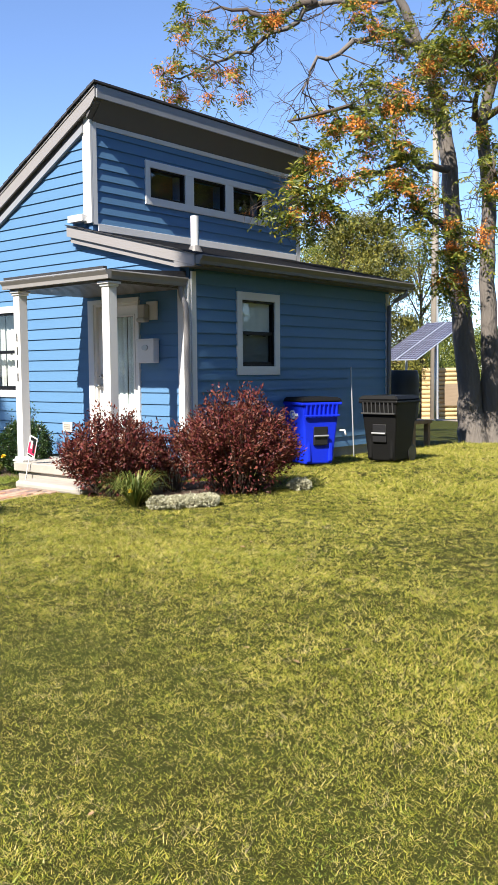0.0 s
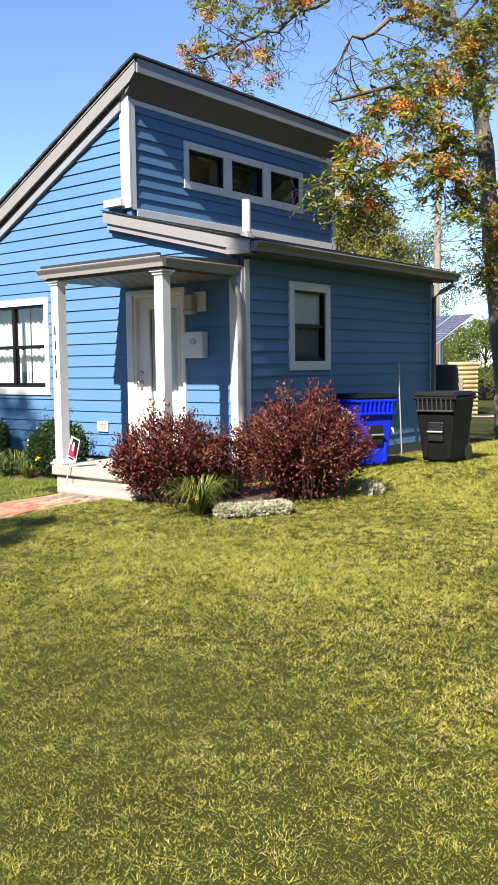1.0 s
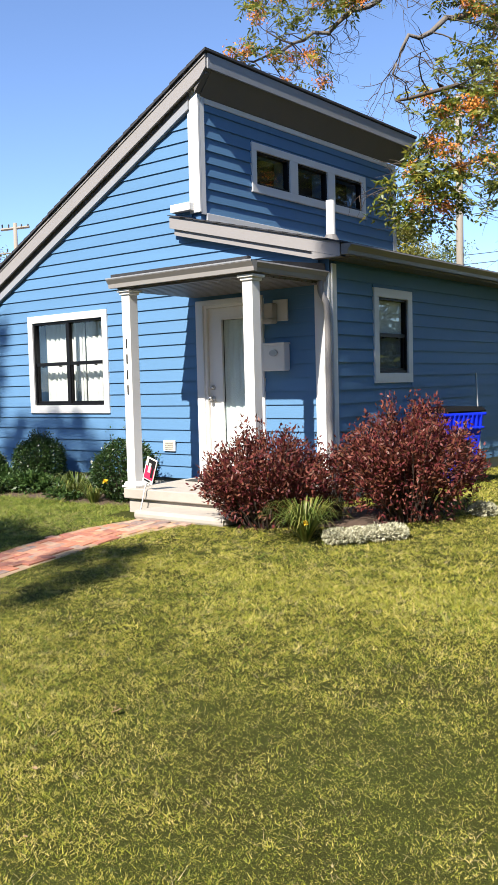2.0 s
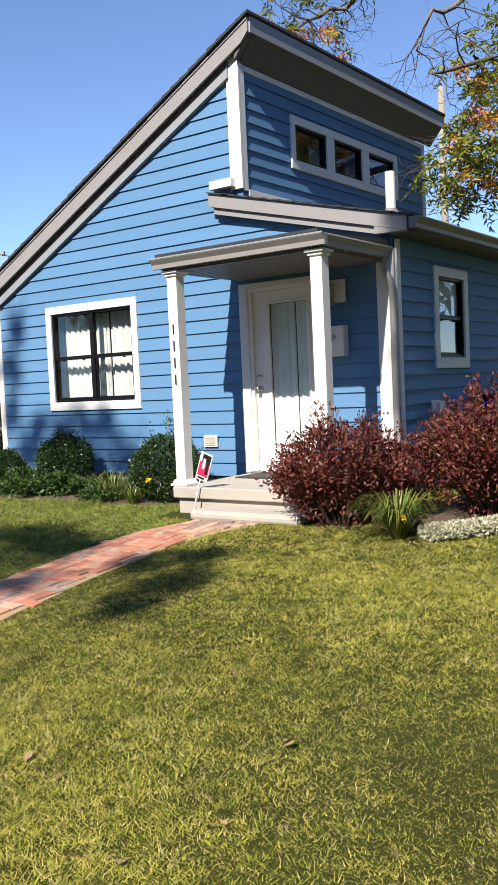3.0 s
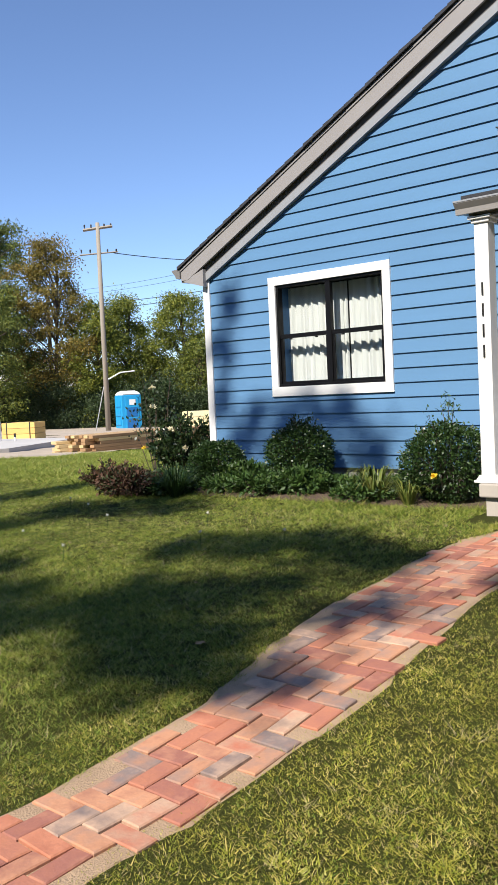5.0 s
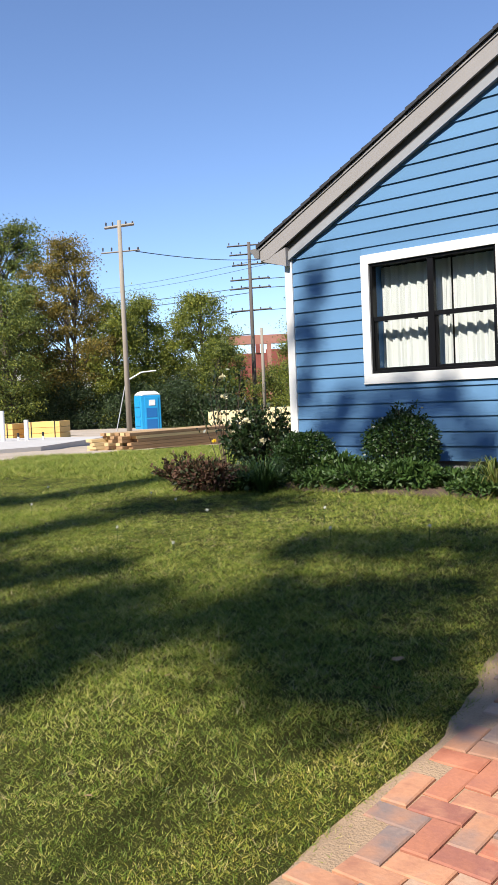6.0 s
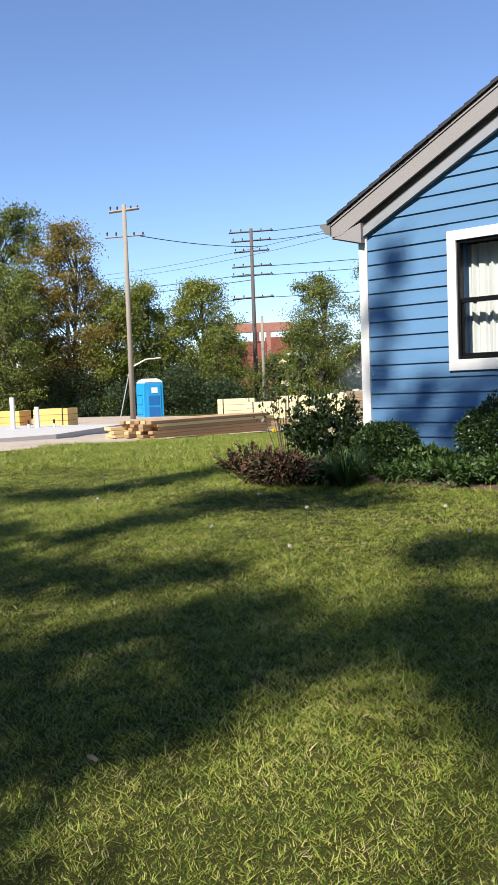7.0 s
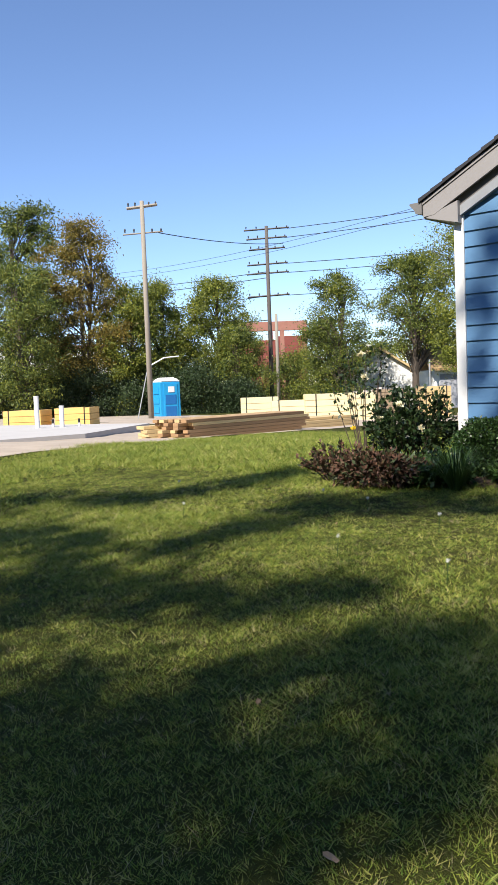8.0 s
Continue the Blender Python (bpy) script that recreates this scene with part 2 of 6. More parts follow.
hole_wall("tower_sheathing", "x", -0.25, -0.012, around(0.25, Y_B, 3.2, 4.98, CLS), SHEATH)
part("back_wall", prism([(X_L, Z_SILL), (X_W, Z_SILL), (X_W, wing_z(X_W) - 0.2), (0, wing_z(0) - 0.2), (0, wall_top(0)), (X_L, wall_top(X_L))], "y", Y_B, Y_B + 0.02), SIDING, house)
part("left_wall", box(X_L, X_L + 0.015, 0.0, Y_B, Z_SILL, wall_top(X_L) - 0.005, 0), SIDING, house)
part("foundation", box(X_L + 0.03, X_W - 0.03, 0.03, Y_B - 0.03, -0.3, Z_SILL - 0.004, 0.01), BLOCK, house, "grey concrete block foundation")


def trim(name, bm, label="white painted trim board", m=None):
    return part(name, bm, m or WHITE, house, label)


# corner boards and friezes
trim("corner_board", box(-0.14, 0.028, -0.034, 0.004, 3.60, roof_z(-0.14) - 0.12))
trim("corner_board", box(0.004, 0.027, 0.006, 0.085, 3.58, 5.02))
trim("corner_board", box(1.65, 1.848, -0.034, 0.004, Z_SILL, 2.70))
trim("corner_board", box(1.843, 1.866, 0.006, 0.09, Z_SILL, 2.80))
trim("corner_board", box(1.843, 1.864, Y_B - 0.10, Y_B, Z_SILL, 2.80))
trim("corner_board", box(0.004, 0.024, Y_B - 0.10, Y_B, 3.45, 4.965))
trim("corner_board", box(X_L - 0.02, X_L + 0.085, -0.034, 0.004, Z_SILL, wall_top(X_L) - 0.03))
trim("corner_block", box(-0.385, -0.07, -0.12, -0.034, 3.625, 3.72, 0.006))
trim("frieze", box(0.004, 0.026, 0.09, Y_B - 0.11, 4.90, 4.965))
trim("flashing_board", box(0.004, 0.028, 0.09, Y_B - 0.11, 3.50, 3.60))
trim("frieze", prism([(X_L + 0.04, roof_z(X_L + 0.04) - 0.305), (-0.10, roof_z(-0.10) - 0.305), (-0.10, roof_z(-0.10) - 0.40), (X_L + 0.04, roof_z(X_L + 0.04) - 0.40)], "y", -0.066, 0.004), "pale grey rake frieze board", EAVE_GREY)
# Dark strip: soffit, and the shade on the frieze's top put into colour.
trim("vent_strip", prism([(X_L + 0.04, roof_z(X_L + 0.04) - 0.20), (-0.10, roof_z(-0.10) - 0.20), (-0.10, roof_z(-0.10) - 0.303), (X_L + 0.04, roof_z(X_L + 0.04) - 0.303)], "y", -0.050, 0.004), "dark strip for the soffit and the shade under the rake", SOFFIT)

# main roof
R0, R1 = -4.70, 0.24  # eave and peak
part("roof_deck", prism([(R0, roof_z(R0)), (R1 - 0.01, roof_z(R1 - 0.01)), (R1 - 0.01, roof_z(R1) - 0.025), (R0, roof_z(R0) - 0.025)], "y", -0.088, Y_B + 0.25), SOFFIT, house)
part("rake_fascia", prism([(R0, roof_z(R0) - 0.02), (R1, roof_z(R1) - 0.02), (R1, roof_z(R1) - 0.17), (R1 - 0.10, roof_z(R1 - 0.10) - 0.225), (R0 + 0.12, roof_z(R0 + 0.12) - 0.225), (R0, roof_z(R0) - 0.17)], "y", -0.116, -0.09), FASCIA, house, "taupe rake fascia")
part("rake_trim", prism([(R0, roof_z(R0) - 0.022), (R1, roof_z(R1) - 0.022), (R1, roof_z(R1) - 0.05), (R0, roof_z(R0) - 0.05)], "y", -0.128, -0.118), FASCIA, house)
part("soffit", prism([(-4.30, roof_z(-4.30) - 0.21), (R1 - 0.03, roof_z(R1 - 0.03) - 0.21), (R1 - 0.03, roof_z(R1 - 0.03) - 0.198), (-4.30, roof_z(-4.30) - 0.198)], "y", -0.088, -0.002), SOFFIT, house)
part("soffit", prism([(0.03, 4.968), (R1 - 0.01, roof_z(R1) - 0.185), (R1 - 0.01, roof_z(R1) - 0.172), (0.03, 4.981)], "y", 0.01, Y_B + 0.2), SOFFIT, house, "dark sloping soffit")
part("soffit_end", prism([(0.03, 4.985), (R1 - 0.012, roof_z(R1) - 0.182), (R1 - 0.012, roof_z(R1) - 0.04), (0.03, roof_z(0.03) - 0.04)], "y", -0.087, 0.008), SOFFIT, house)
part("eave_fascia", box(R1 - 0.008, R1 + 0.018, -0.088, Y_B + 0.25, roof_z(R1) - 0.185, roof_z(R1) - 0.01, 0.004), EAVE_GREY, house, "grey metal eave fascia")
part("eave_box", prism([(R0, roof_z(R0) - 0.19), (-4.32, roof_z(-4.32) - 0.26), (-4.32, 2.575), (R0, 2.675)], "y", -0.113, Y_B + 0.2), FASCIA, house, "boxed eave return")
gut = prism([(R0 - 0.005, 2.83), (-4.84, 2.83), (-4.845, 2.815), (-4.79, 2.755), (-4.775, 2.72), (R0 - 0.005, 2.71)], "y", -0.135, Y_B + 0.25)
part("gutter", gut, GUTTER, house, "grey eave gutter")
# shingle courses, stepped
rnd = random.Random(4)
for i in range(36):
    x0 = -4.735 + i * 0.1386
    x1 = x0 + 0.16
    part("shingle_course", prism([(x0, roof_z(x0) + 0.030), (x1, roof_z(x1) + 0.016), (x1, roof_z(x1) - 0.012), (x0, roof_z(x0) - 0.012)], "y", -0.15 - rnd.uniform(0, 0.012), Y_B + 0.26), SHINGLE, house)

# wing roof
part("wing_roof_deck", prism([(-0.36, wing_z(-0.36) - 0.005), (2.08, wing_z(2.08) - 0.005), (2.08, wing_z(2.08) - 0.03), (-0.36, wing_z(-0.36) - 0.03)], "y", -0.11, -0.03), SOFFIT, house)
part("wing_roof_deck", prism([(0.03, wing_z(0.03) - 0.005), (2.08, wing_z(2.08) - 0.005), (2.08, wing_z(2.08) - 0.03), (0.03, wing_z(0.03) - 0.03)], "y", -0.03, Y_B + 0.25), SOFFIT, house)
part("wing_rake_fascia", prism([(-0.375, wing_z(-0.375) - 0.006), (2.06, wing_z(2.06) - 0.006), (2.06, wing_z(2.06) - 0.15), (-0.375, wing_z(-0.375) - 0.15)], "y", -0.142, -0.113), FASCIA, house, "pale taupe rake fascia")
part("wing_rake_fascia", prism([(-0.335, wing_z(-0.335) - 0.152), (1.70, wing_z(1.70) - 0.152), (1.70, wing_z(1.70) - 0.225), (-0.335, wing_z(-0.335) - 0.225)], "y", -0.11, -0.03), FASCIA, house)
part("rake_end", box(-0.388, -0.377, -0.14, -0.03, wing_z(-0.38) - 0.15, wing_z(-0.38) - 0.01, 0.003), FASCIA, house)
part("cornice_return", prism([(1.70, wing_z(1.70) - 0.152), (2.055, wing_z(2.055) - 0.152), (2.055, 2.84), (1.70, 2.85)], "y", -0.139, -0.03), FASCIA, house, "boxed cornice return")
for i in range(12):
    x0 = 2.11 - i * 0.19
    x1 = x0 - 0.21
    y1 = Y_B + 0.27 if x1 > 0.03 else -0.032
    part("shingle_course", prism([(x0, wing_z(x0) + 0.016), (x1, wing_z(x1) + 0.004), (x1, wing_z(x1) - 0.004), (x0, wing_z(x0) - 0.004)], "y", -0.165, y1), SHINGLE, house)
part("shingle_course", prism([(-0.10, wing_z(-0.10) + 0.015), (-0.395, wing_z(-0.395) + 0.008), (-0.395, wing_z(-0.395) - 0.004), (-0.10, wing_z(-0.10) - 0.004)], "y", -0.165, -0.03), SHINGLE, house)
wing_gutter = prism([(2.085, 2.965), (2.20, 2.965), (2.205, 2.95), (2.165, 2.895), (2.16, 2.855), (2.085, 2.855)], "y", -0.15, Y_B + 0.26)
part("gutter", wing_gutter, GUTTER, house, "grey eave gutter")
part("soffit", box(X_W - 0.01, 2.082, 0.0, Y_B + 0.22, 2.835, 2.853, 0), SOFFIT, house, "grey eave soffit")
part("wing_fascia", box(2.06, 2.083, -0.03, Y_B + 0.25, 2.855, 3.0, 0.002), FASCIA, house)
vent_pipe = part("vent_pipe", tube([(1.70, 0.25, 2.98), (1.70, 0.25, 3.525)], 0.052, 16), WHITE, house, "white plastic vent pipe", smooth=False)
part("pipe_flashing", tube([(1.70, 0.25, 3.05), (1.70, 0.25, 3.15)], [0.11, 0.06], 16), GUTTER, house)

# downspouts
def downspout(points, name="downspout"):
    return part(name, tube(points, 0.036, 8), FASCIA, house, "grey metal downspout", smooth=True)


downspout([(1.775, -0.10, 2.66), (1.775, -0.10, 2.56), (1.78, -0.095, 2.50), (1.80, -0.085, 2.44), (1.835, -0.08, 2.38), (1.848, -0.078, 2.32), (1.85, -0.078, 2.2), (1.85, -0.078, 0.42), (1.90, -0.11, 0.30)])
downspout([(2.13, Y_B + 0.1, 2.86), (2.13, Y_B + 0.1, 2.78), (2.0, Y_B - 0.02, 2.68), (1.90, Y_B - 0.06, 2.60), (1.90, Y_B - 0.06, 0.42)])


# windows
def sash_window(name, axis, w, a0, a1, z0, z1, face, columns, rail, trim_w, label):
    """A window with trim, black sashes and panes. face: -1 if it looks along -axis, 1 if along +axis."""
    win = part(name, bmesh.new(), BLACK_FRAME, None)
    tagged(win, label, "window", kind="structure")

    def bx(p0, p1, q0, q1, d0, d1, bevel=0.003):
        w0, w1 = sorted((w + face * d0, w + face * d1))
        return box(p0, p1, w0, w1, q0, q1, bevel) if axis == "y" else box(w0, w1, p0, p1, q0, q1, bevel)
    f = 0.03
    for p0, p1, q0, q1 in ((a0 - trim_w, a1 + trim_w, z1, z1 + trim_w), (a0 - trim_w, a1 + trim_w, z0 - trim_w, z0), (a0 - trim_w, a0, z0, z1), (a1, a1 + trim_w, z0, z1)):
        part("window_trim", bx(p0, p1, q0, q1, -0.004, 0.036), WHITE, win, "white window trim")
    part("sill", bx(a0 - trim_w - 0.004, a1 + trim_w + 0.004, z0 - trim_w - 0.012, z0 - trim_w + 0.004, -0.004, 0.036), WHITE, win)
    for p0, p1, q0, q1 in ((a0, a1, z1 - f, z1), (a0, a1, z0, z0 + f), (a0, a0 + f, z0 + f, z1 - f), (a1 - f, a1, z0 + f, z1 - f)):
        part("window_frame", bx(p0, p1, q0, q1, -0.07, 0.012), BLACK_FRAME, win, "black window frame")
    width = (a1 - a0) / columns
    for c in range(columns):
        b0, b1 = a0 + c * width, a0 + (c + 1) * width
        if c:
            part("mullion", bx(b0 - 0.034, b0 + 0.034, z0 + f, z1 - f, -0.05, 0.006), BLACK_FRAME, win)
        if rail:
            part("meeting_rail", bx(b0 + f, b1 - f, rail - 0.024, rail + 0.024, -0.05, 0.0), BLACK_FRAME, win)
            for s0, s1 in ((b0 + f, b0 + f + 0.028), (b1 - f - 0.028, b1 - f)):
                part("sash_stile", bx(s0, s1, z0 + f, rail - 0.025, -0.045, -0.012), BLACK_FRAME, win)
            part("sash_rail", bx(b0 + f + 0.028, b1 - f - 0.028, z0 + f, z0 + f + 0.03, -0.045, -0.012), BLACK_FRAME, win)
            for l0 in (b0 + 0.22 * width, b0 + 0.72 * width):
                part("sash_lock", bx(l0, l0 + 0.03, rail - 0.04, rail - 0.026, -0.03, 0.0), BLACK_FRAME, win)
        for q0, q1 in (((z0, rail), (rail, z1)) if rail else ((z0, z1),)):
            pane = part("pane", bx(b0 + 0.03, b1 - 0.03, q0 + 0.02, q1 - 0.02, -0.034, -0.03, 0), GLASS, win)
            pane.visible_shadow = False
    return win


def curtain(name, x0, x1, y, z0, z1, material, label, folds, amp, parent=None, scallop=0.0, along="x"):
    """Hanging cloth in folds, with a scalloped hem if asked."""
    n, k = folds * 12, 8
    vs, fs = [], []
    r = random.Random(folds)
    ph = [r.uniform(-0.6, 0.6) for _ in range(folds + 1)]
    for i in range(n + 1):
        u = i / n
        a = u * folds * 2 * math.pi + ph[int(u * folds)]
        hem = z0 + scallop * abs(math.sin(u * folds * 1.1 * math.pi)) * r.uniform(0.85, 1.0)
        for j in range(k + 1):
            t = j / k
            d = amp * math.sin(a) * (1 - 0.3 * t) + 0.3 * amp * math.sin(2.3 * a + 1)
            p = x0 + (x1 - x0) * u
            z = hem + (z1 - hem) * t
            vs.append((p, y + d, z) if along == "x" else (y + d, p, z))
    for i in range(n):
        for j in range(k):
            fs.append((i * (k + 1) + j, (i + 1) * (k + 1) + j, (i + 1) * (k + 1) + j + 1, i * (k + 1) + j + 1))
    ob = cloud(name, vs, fs, material, parent, smooth=True)
    return tagged(ob, label, "curtain") if parent is None else tagged(ob, label)


sash_window("window_1", "y", 0.0, *FW, -1, 2, 1.872, 0.098, "double black-framed sash window with white trim and curtains")
sash_window("window_2", "x", X_W, *SW, 1, 1, 2.06, 0.105, "black-framed sash window with white trim")
for i, c in enumerate(CLS):
    w = sash_window("window_%d" % (3 + i), "x", 0.0, *c, 1, 1, None, 0.095, "small black-framed clerestory window with white trim")

# front wall boards, cut round the openings and under the roof
def front_board(x0, x1, z0, z1, lean0=0.0):
    """One lap board: thick at its lower edge, thin at the top; lean0 shifts the upper left end."""
    bm = bmesh.new()
    co = [(x0, -0.022, z0), (x1, -0.022, z0), (x1, -0.002, z1), (x0 + lean0, -0.002, z1), (x0, 0.012, z0), (x1, 0.012, z0), (x1, 0.012, z1), (x0 + lean0, 0.012, z1)]
    v = [bm.verts.new(c) for c in co]
    for f in ((0, 1, 2, 3), (4, 7, 6, 5), (0, 4, 5, 1), (3, 2, 6, 7), (0, 3, 7, 4), (1, 5, 6, 2)):
        bm.faces.new([v[i] for i in f])
    bmesh.ops.recalc_face_normals(bm, faces=bm.faces[:])
    return bm


def cut(a0, a1, z0, z1, holes):
    """The stretches of a board from a0 to a1 that no hole takes away."""
    out = [(a0, a1)]
    for h0, h1, k0, k1 in holes:
        if k0 < z1 - 0.02 and k1 > z0 + 0.02:
            nxt = []
            for s0, s1 in out:
                if h1 <= s0 or h0 >= s1:
                    nxt.append((s0, s1))
                else:
                    if h0 > s0 + 0.01:
                        nxt.append((s0, h0))
                    if h1 < s1 - 0.01:
                        nxt.append((h1, s1))
            out = nxt
    return out


def beside(a0, a1, z0, z1, holes):
    """The strips of a board that are left above or below a hole."""
    out = []
    for h0, h1, k0, k1 in holes:
        if k0 < z1 - 0.02 and k1 > z0 + 0.02 and h0 < a1 and h1 > a0:
            if z1 > k1 + 0.01:
                out.append((max(h0, a0), min(h1, a1), k1, z1))
            if z0 < k0 - 0.01:
                out.append((max(h0, a0), min(h1, a1), z0, k0))
    return out


front_wall = tagged(part("wall_front", bmesh.new(), SIDING, None), "blue lap siding of the front wall", "wall", kind="structure")
front_holes = [(FW[0] - 0.096, FW[1] + 0.096, FW[2] - 0.096, FW[3] + 0.096), (-0.085, 0.935, 0.3, 2.535)]
row, z = 0, Z_SILL
while z < 4.9:
    z1 = min(z + LAP + 0.018, 4.95)
    xl = max(X_L + 0.08, (z + 0.375 - 5.40) / 0.516 + 0.24)
    xu = max(X_L + 0.08, (z1 + 0.375 - 5.40) / 0.516 + 0.24)
    xr = max(-0.13, min(1.695, (3.56 - z1) / 0.245 - 0.46))
    if xr > xl + 0.05:
        for k, (a, b) in enumerate(cut(xl, xr, z, z1, front_holes)):
            part("board", front_board(a, b, z, z1, min(xu - xl, b - a - 0.01) if a == xl else 0.0), SIDING, front_wall)
        for a, b, k0, k1 in beside(xl, xr, z, z1, front_holes):
            part("board", front_board(a, b, k0, k1), SIDING, front_wall)
    z += LAP


def side_board(w, y0, y1, z0, z1):
    bm = bmesh.new()
    co = [(w + 0.022, y0, z0), (w + 0.022, y1, z0), (w + 0.002, y1, z1), (w + 0.002, y0, z1), (w - 0.012, y0, z0), (w - 0.012, y1, z0), (w - 0.012, y1, z1), (w - 0.012, y0, z1)]
    v = [bm.verts.new(c) for c in co]
    for f in ((0, 1, 2, 3), (4, 7, 6, 5), (0, 4, 5, 1), (3, 2, 6, 7), (0, 3, 7, 4), (1, 5, 6, 2)):
        bm.faces.new([v[i] for i in f])
    bmesh.ops.recalc_face_normals(bm, faces=bm.faces[:])
    return bm


side_wall = tagged(part("wall_side", bmesh.new(), SIDING, None), "blue lap siding of the wing's side wall", "wall", kind="structure")
tower_wall = tagged(part("wall_tower", bmesh.new(), SIDING, None), "blue lap siding below the high eave", "wall", kind="structure")
z = Z_SILL
while z < 2.83:
    z1 = min(z + LAP + 0.018, 2.85)
    for a, b in cut(0.088, Y_B - 0.10, z, z1, [(SW[0] - 0.103, SW[1] + 0.103, SW[2] - 0.103, SW[3] + 0.103)]):
        part("board", side_board(X_W, a, b, z, z1), SIDING, side_wall)
    for a, b, k0, k1 in beside(0.088, Y_B - 0.10, z, z1, [(SW[0] - 0.103, SW[1] + 0.103, SW[2] - 0.103, SW[3] + 0.103)]):
        part("board", side_board(X_W, a, b, k0, k1), SIDING, side_wall)
    z += LAP
z = 3.44
while z < 4.95:
    z1 = min(z + LAP + 0.018, 4.97)
    for a, b in cut(0.088, Y_B - 0.10, z, z1, [(c[0] - 0.095, c[1] + 0.1, c[2] - 0.09, c[3] + 0.09) for c in CLS]):
        part("board", side_board(0.0, a, b, z, z1), SIDING, tower_wall)
    for a, b, k0, k1 in beside(0.088, Y_B - 0.10, z, z1, [(c[0] - 0.095, c[1] + 0.1, c[2] - 0.09, c[3] + 0.09) for c in CLS]):
        part("board", side_board(0.0, a, b, k0, k1), SIDING, tower_wall)
    z += LAP

# rooms behind the panes
cur = empty("window_curtain", "white sheer curtains hanging in folds behind the front window", "curtain")
for x0, x1, k in ((-3.27, -2.46, 8), (-2.47, -2.40, 1), (-2.385, -1.75, 6)):
    curtain("curtain_panel", x0, x1, 0.205, 1.31, 2.44, CURTAIN, "sheer white curtain hanging in folds", k, 0.022, cur)
BLIND = mat("pale_blind", (0.78, 0.78, 0.76), rough=0.9, vary=0.04, bump=0.1)
screen = tagged(part("insect_screen", box(X_W - 0.056, X_W - 0.052, 1.01, 1.645, 1.65, 2.05, 0), mat("grey_mesh", (0.16, 0.17, 0.18), rough=0.7, vary=0.08, grain=300, bump=0.2), None), "grey insect screen in the lower side window", "screen")
blind = curtain("roller_blind", 1.005, 1.655, X_W - 0.05, 2.08, 2.47, BLIND, "pale blind drawn half-way in the side window", 2, 0.003, None, 0.0, "y")

# front door
DOOR_CLOTH = mat("door_curtain", (0.80, 0.85, 0.85), rough=0.9, vary=0.06, scale=5, grain=200, bump=0.2)
door = tagged(part("door_1", bmesh.new(), DOOR_WHITE, None), "white front door with a tall glazed panel, closed", "door", kind="structure")
for b in ((-0.095, 0.02, -0.042, 0.004, 0.41, 2.535), (0.90, 0.935, -0.042, 0.004, 0.41, 2.535), (0.02, 0.90, -0.042, 0.004, 2.475, 2.535)):
    part("door_trim", box(*b), WHITE, door)
for b in ((0.02, 0.055, -0.02, 0.13, 0.43, 2.475), (0.875, 0.90, -0.02, 0.13, 0.43, 2.475), (0.055, 0.875, -0.02, 0.13, 2.44, 2.475)):
    part("door_frame", box(*b), DOOR_WHITE, door)
part("threshold", box(-0.02, 0.93, -0.06, 0.12, 0.40, 0.428), STEEL, door, "metal threshold")
for b in ((0.06, 0.255, 0.43, 2.437), (0.79, 0.872, 0.43, 2.437), (0.255, 0.79, 0.43, 0.74), (0.255, 0.79, 2.31, 2.437)):
    part("door_leaf", box(b[0], b[1], 0.02, 0.065, b[2], b[3], 0.001), DOOR_WHITE, door)
for b in ((0.245, 0.275, 0.73, 2.32), (0.77, 0.80, 0.73, 2.32), (0.275, 0.77, 0.73, 0.76), (0.275, 0.77, 2.29, 2.32)):
    part("glazing_bead", box(b[0], b[1], 0.008, 0.022, b[2], b[3], 0.004), DOOR_WHITE, door)
pane = part("pane", box(0.27, 0.775, 0.036, 0.042, 0.755, 2.295, 0), GLASS, door)
pane.visible_shadow = False
for x0, x1, k in ((0.262, 0.582, 3), (0.592, 0.79, 2)):
    curtain("door_curtain", x0, x1, 0.072, 0.75, 2.29, DOOR_CLOTH, "pale curtain behind the door glass", k, 0.012, door)
for zz in (1.356, 1.489):
    k = part("lock" if zz > 1.4 else "knob", tube([(0.118, 0.02, zz), (0.118, 0.0, zz), (0.118, -0.005, zz), (0.118, -0.012, zz), (0.118, -0.03, zz)] if zz > 1.4 else [(0.118, 0.02, zz), (0.118, 0.012, zz), (0.118, -0.02, zz), (0.118, -0.035, zz), (0.118, -0.06, zz), (0.118, -0.07, zz)],
             [0.03, 0.03, 0.028, 0.02, 0.012] if zz > 1.4 else [0.034, 0.034, 0.014, 0.022, 0.028, 0.012], 16), STEEL, door, "brushed steel lockset", smooth=True)

# porch
porch = empty("porch", "small porch with two white posts and a flat grey roof", "porch")
P = (-0.17, 1.82, -1.36, -0.028)
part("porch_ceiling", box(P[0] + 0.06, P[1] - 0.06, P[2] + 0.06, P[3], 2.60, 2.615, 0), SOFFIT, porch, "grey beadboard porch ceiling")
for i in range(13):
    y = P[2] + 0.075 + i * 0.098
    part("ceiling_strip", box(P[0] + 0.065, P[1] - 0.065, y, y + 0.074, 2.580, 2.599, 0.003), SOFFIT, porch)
part("porch_roof_deck", prism([(P[2] + 0.02, 2.72), (P[3], 2.80), (P[3], 2.62), (P[2] + 0.02, 2.62)], "x", P[0] + 0.02, P[1] - 0.02), SHINGLE, porch, "dark shingled porch roof")
prof = [(0.0, 2.715), (-0.085, 2.715), (-0.09, 2.70), (-0.055, 2.655), (-0.05, 2.612), (0.0, 2.612)]
part("porch_gutter", prism([(P[2] + 0.06 + a, z) for a, z in prof], "x", P[0] - 0.03, P[1] + 0.03), LIT_GUTTER, porch, "grey porch gutter")
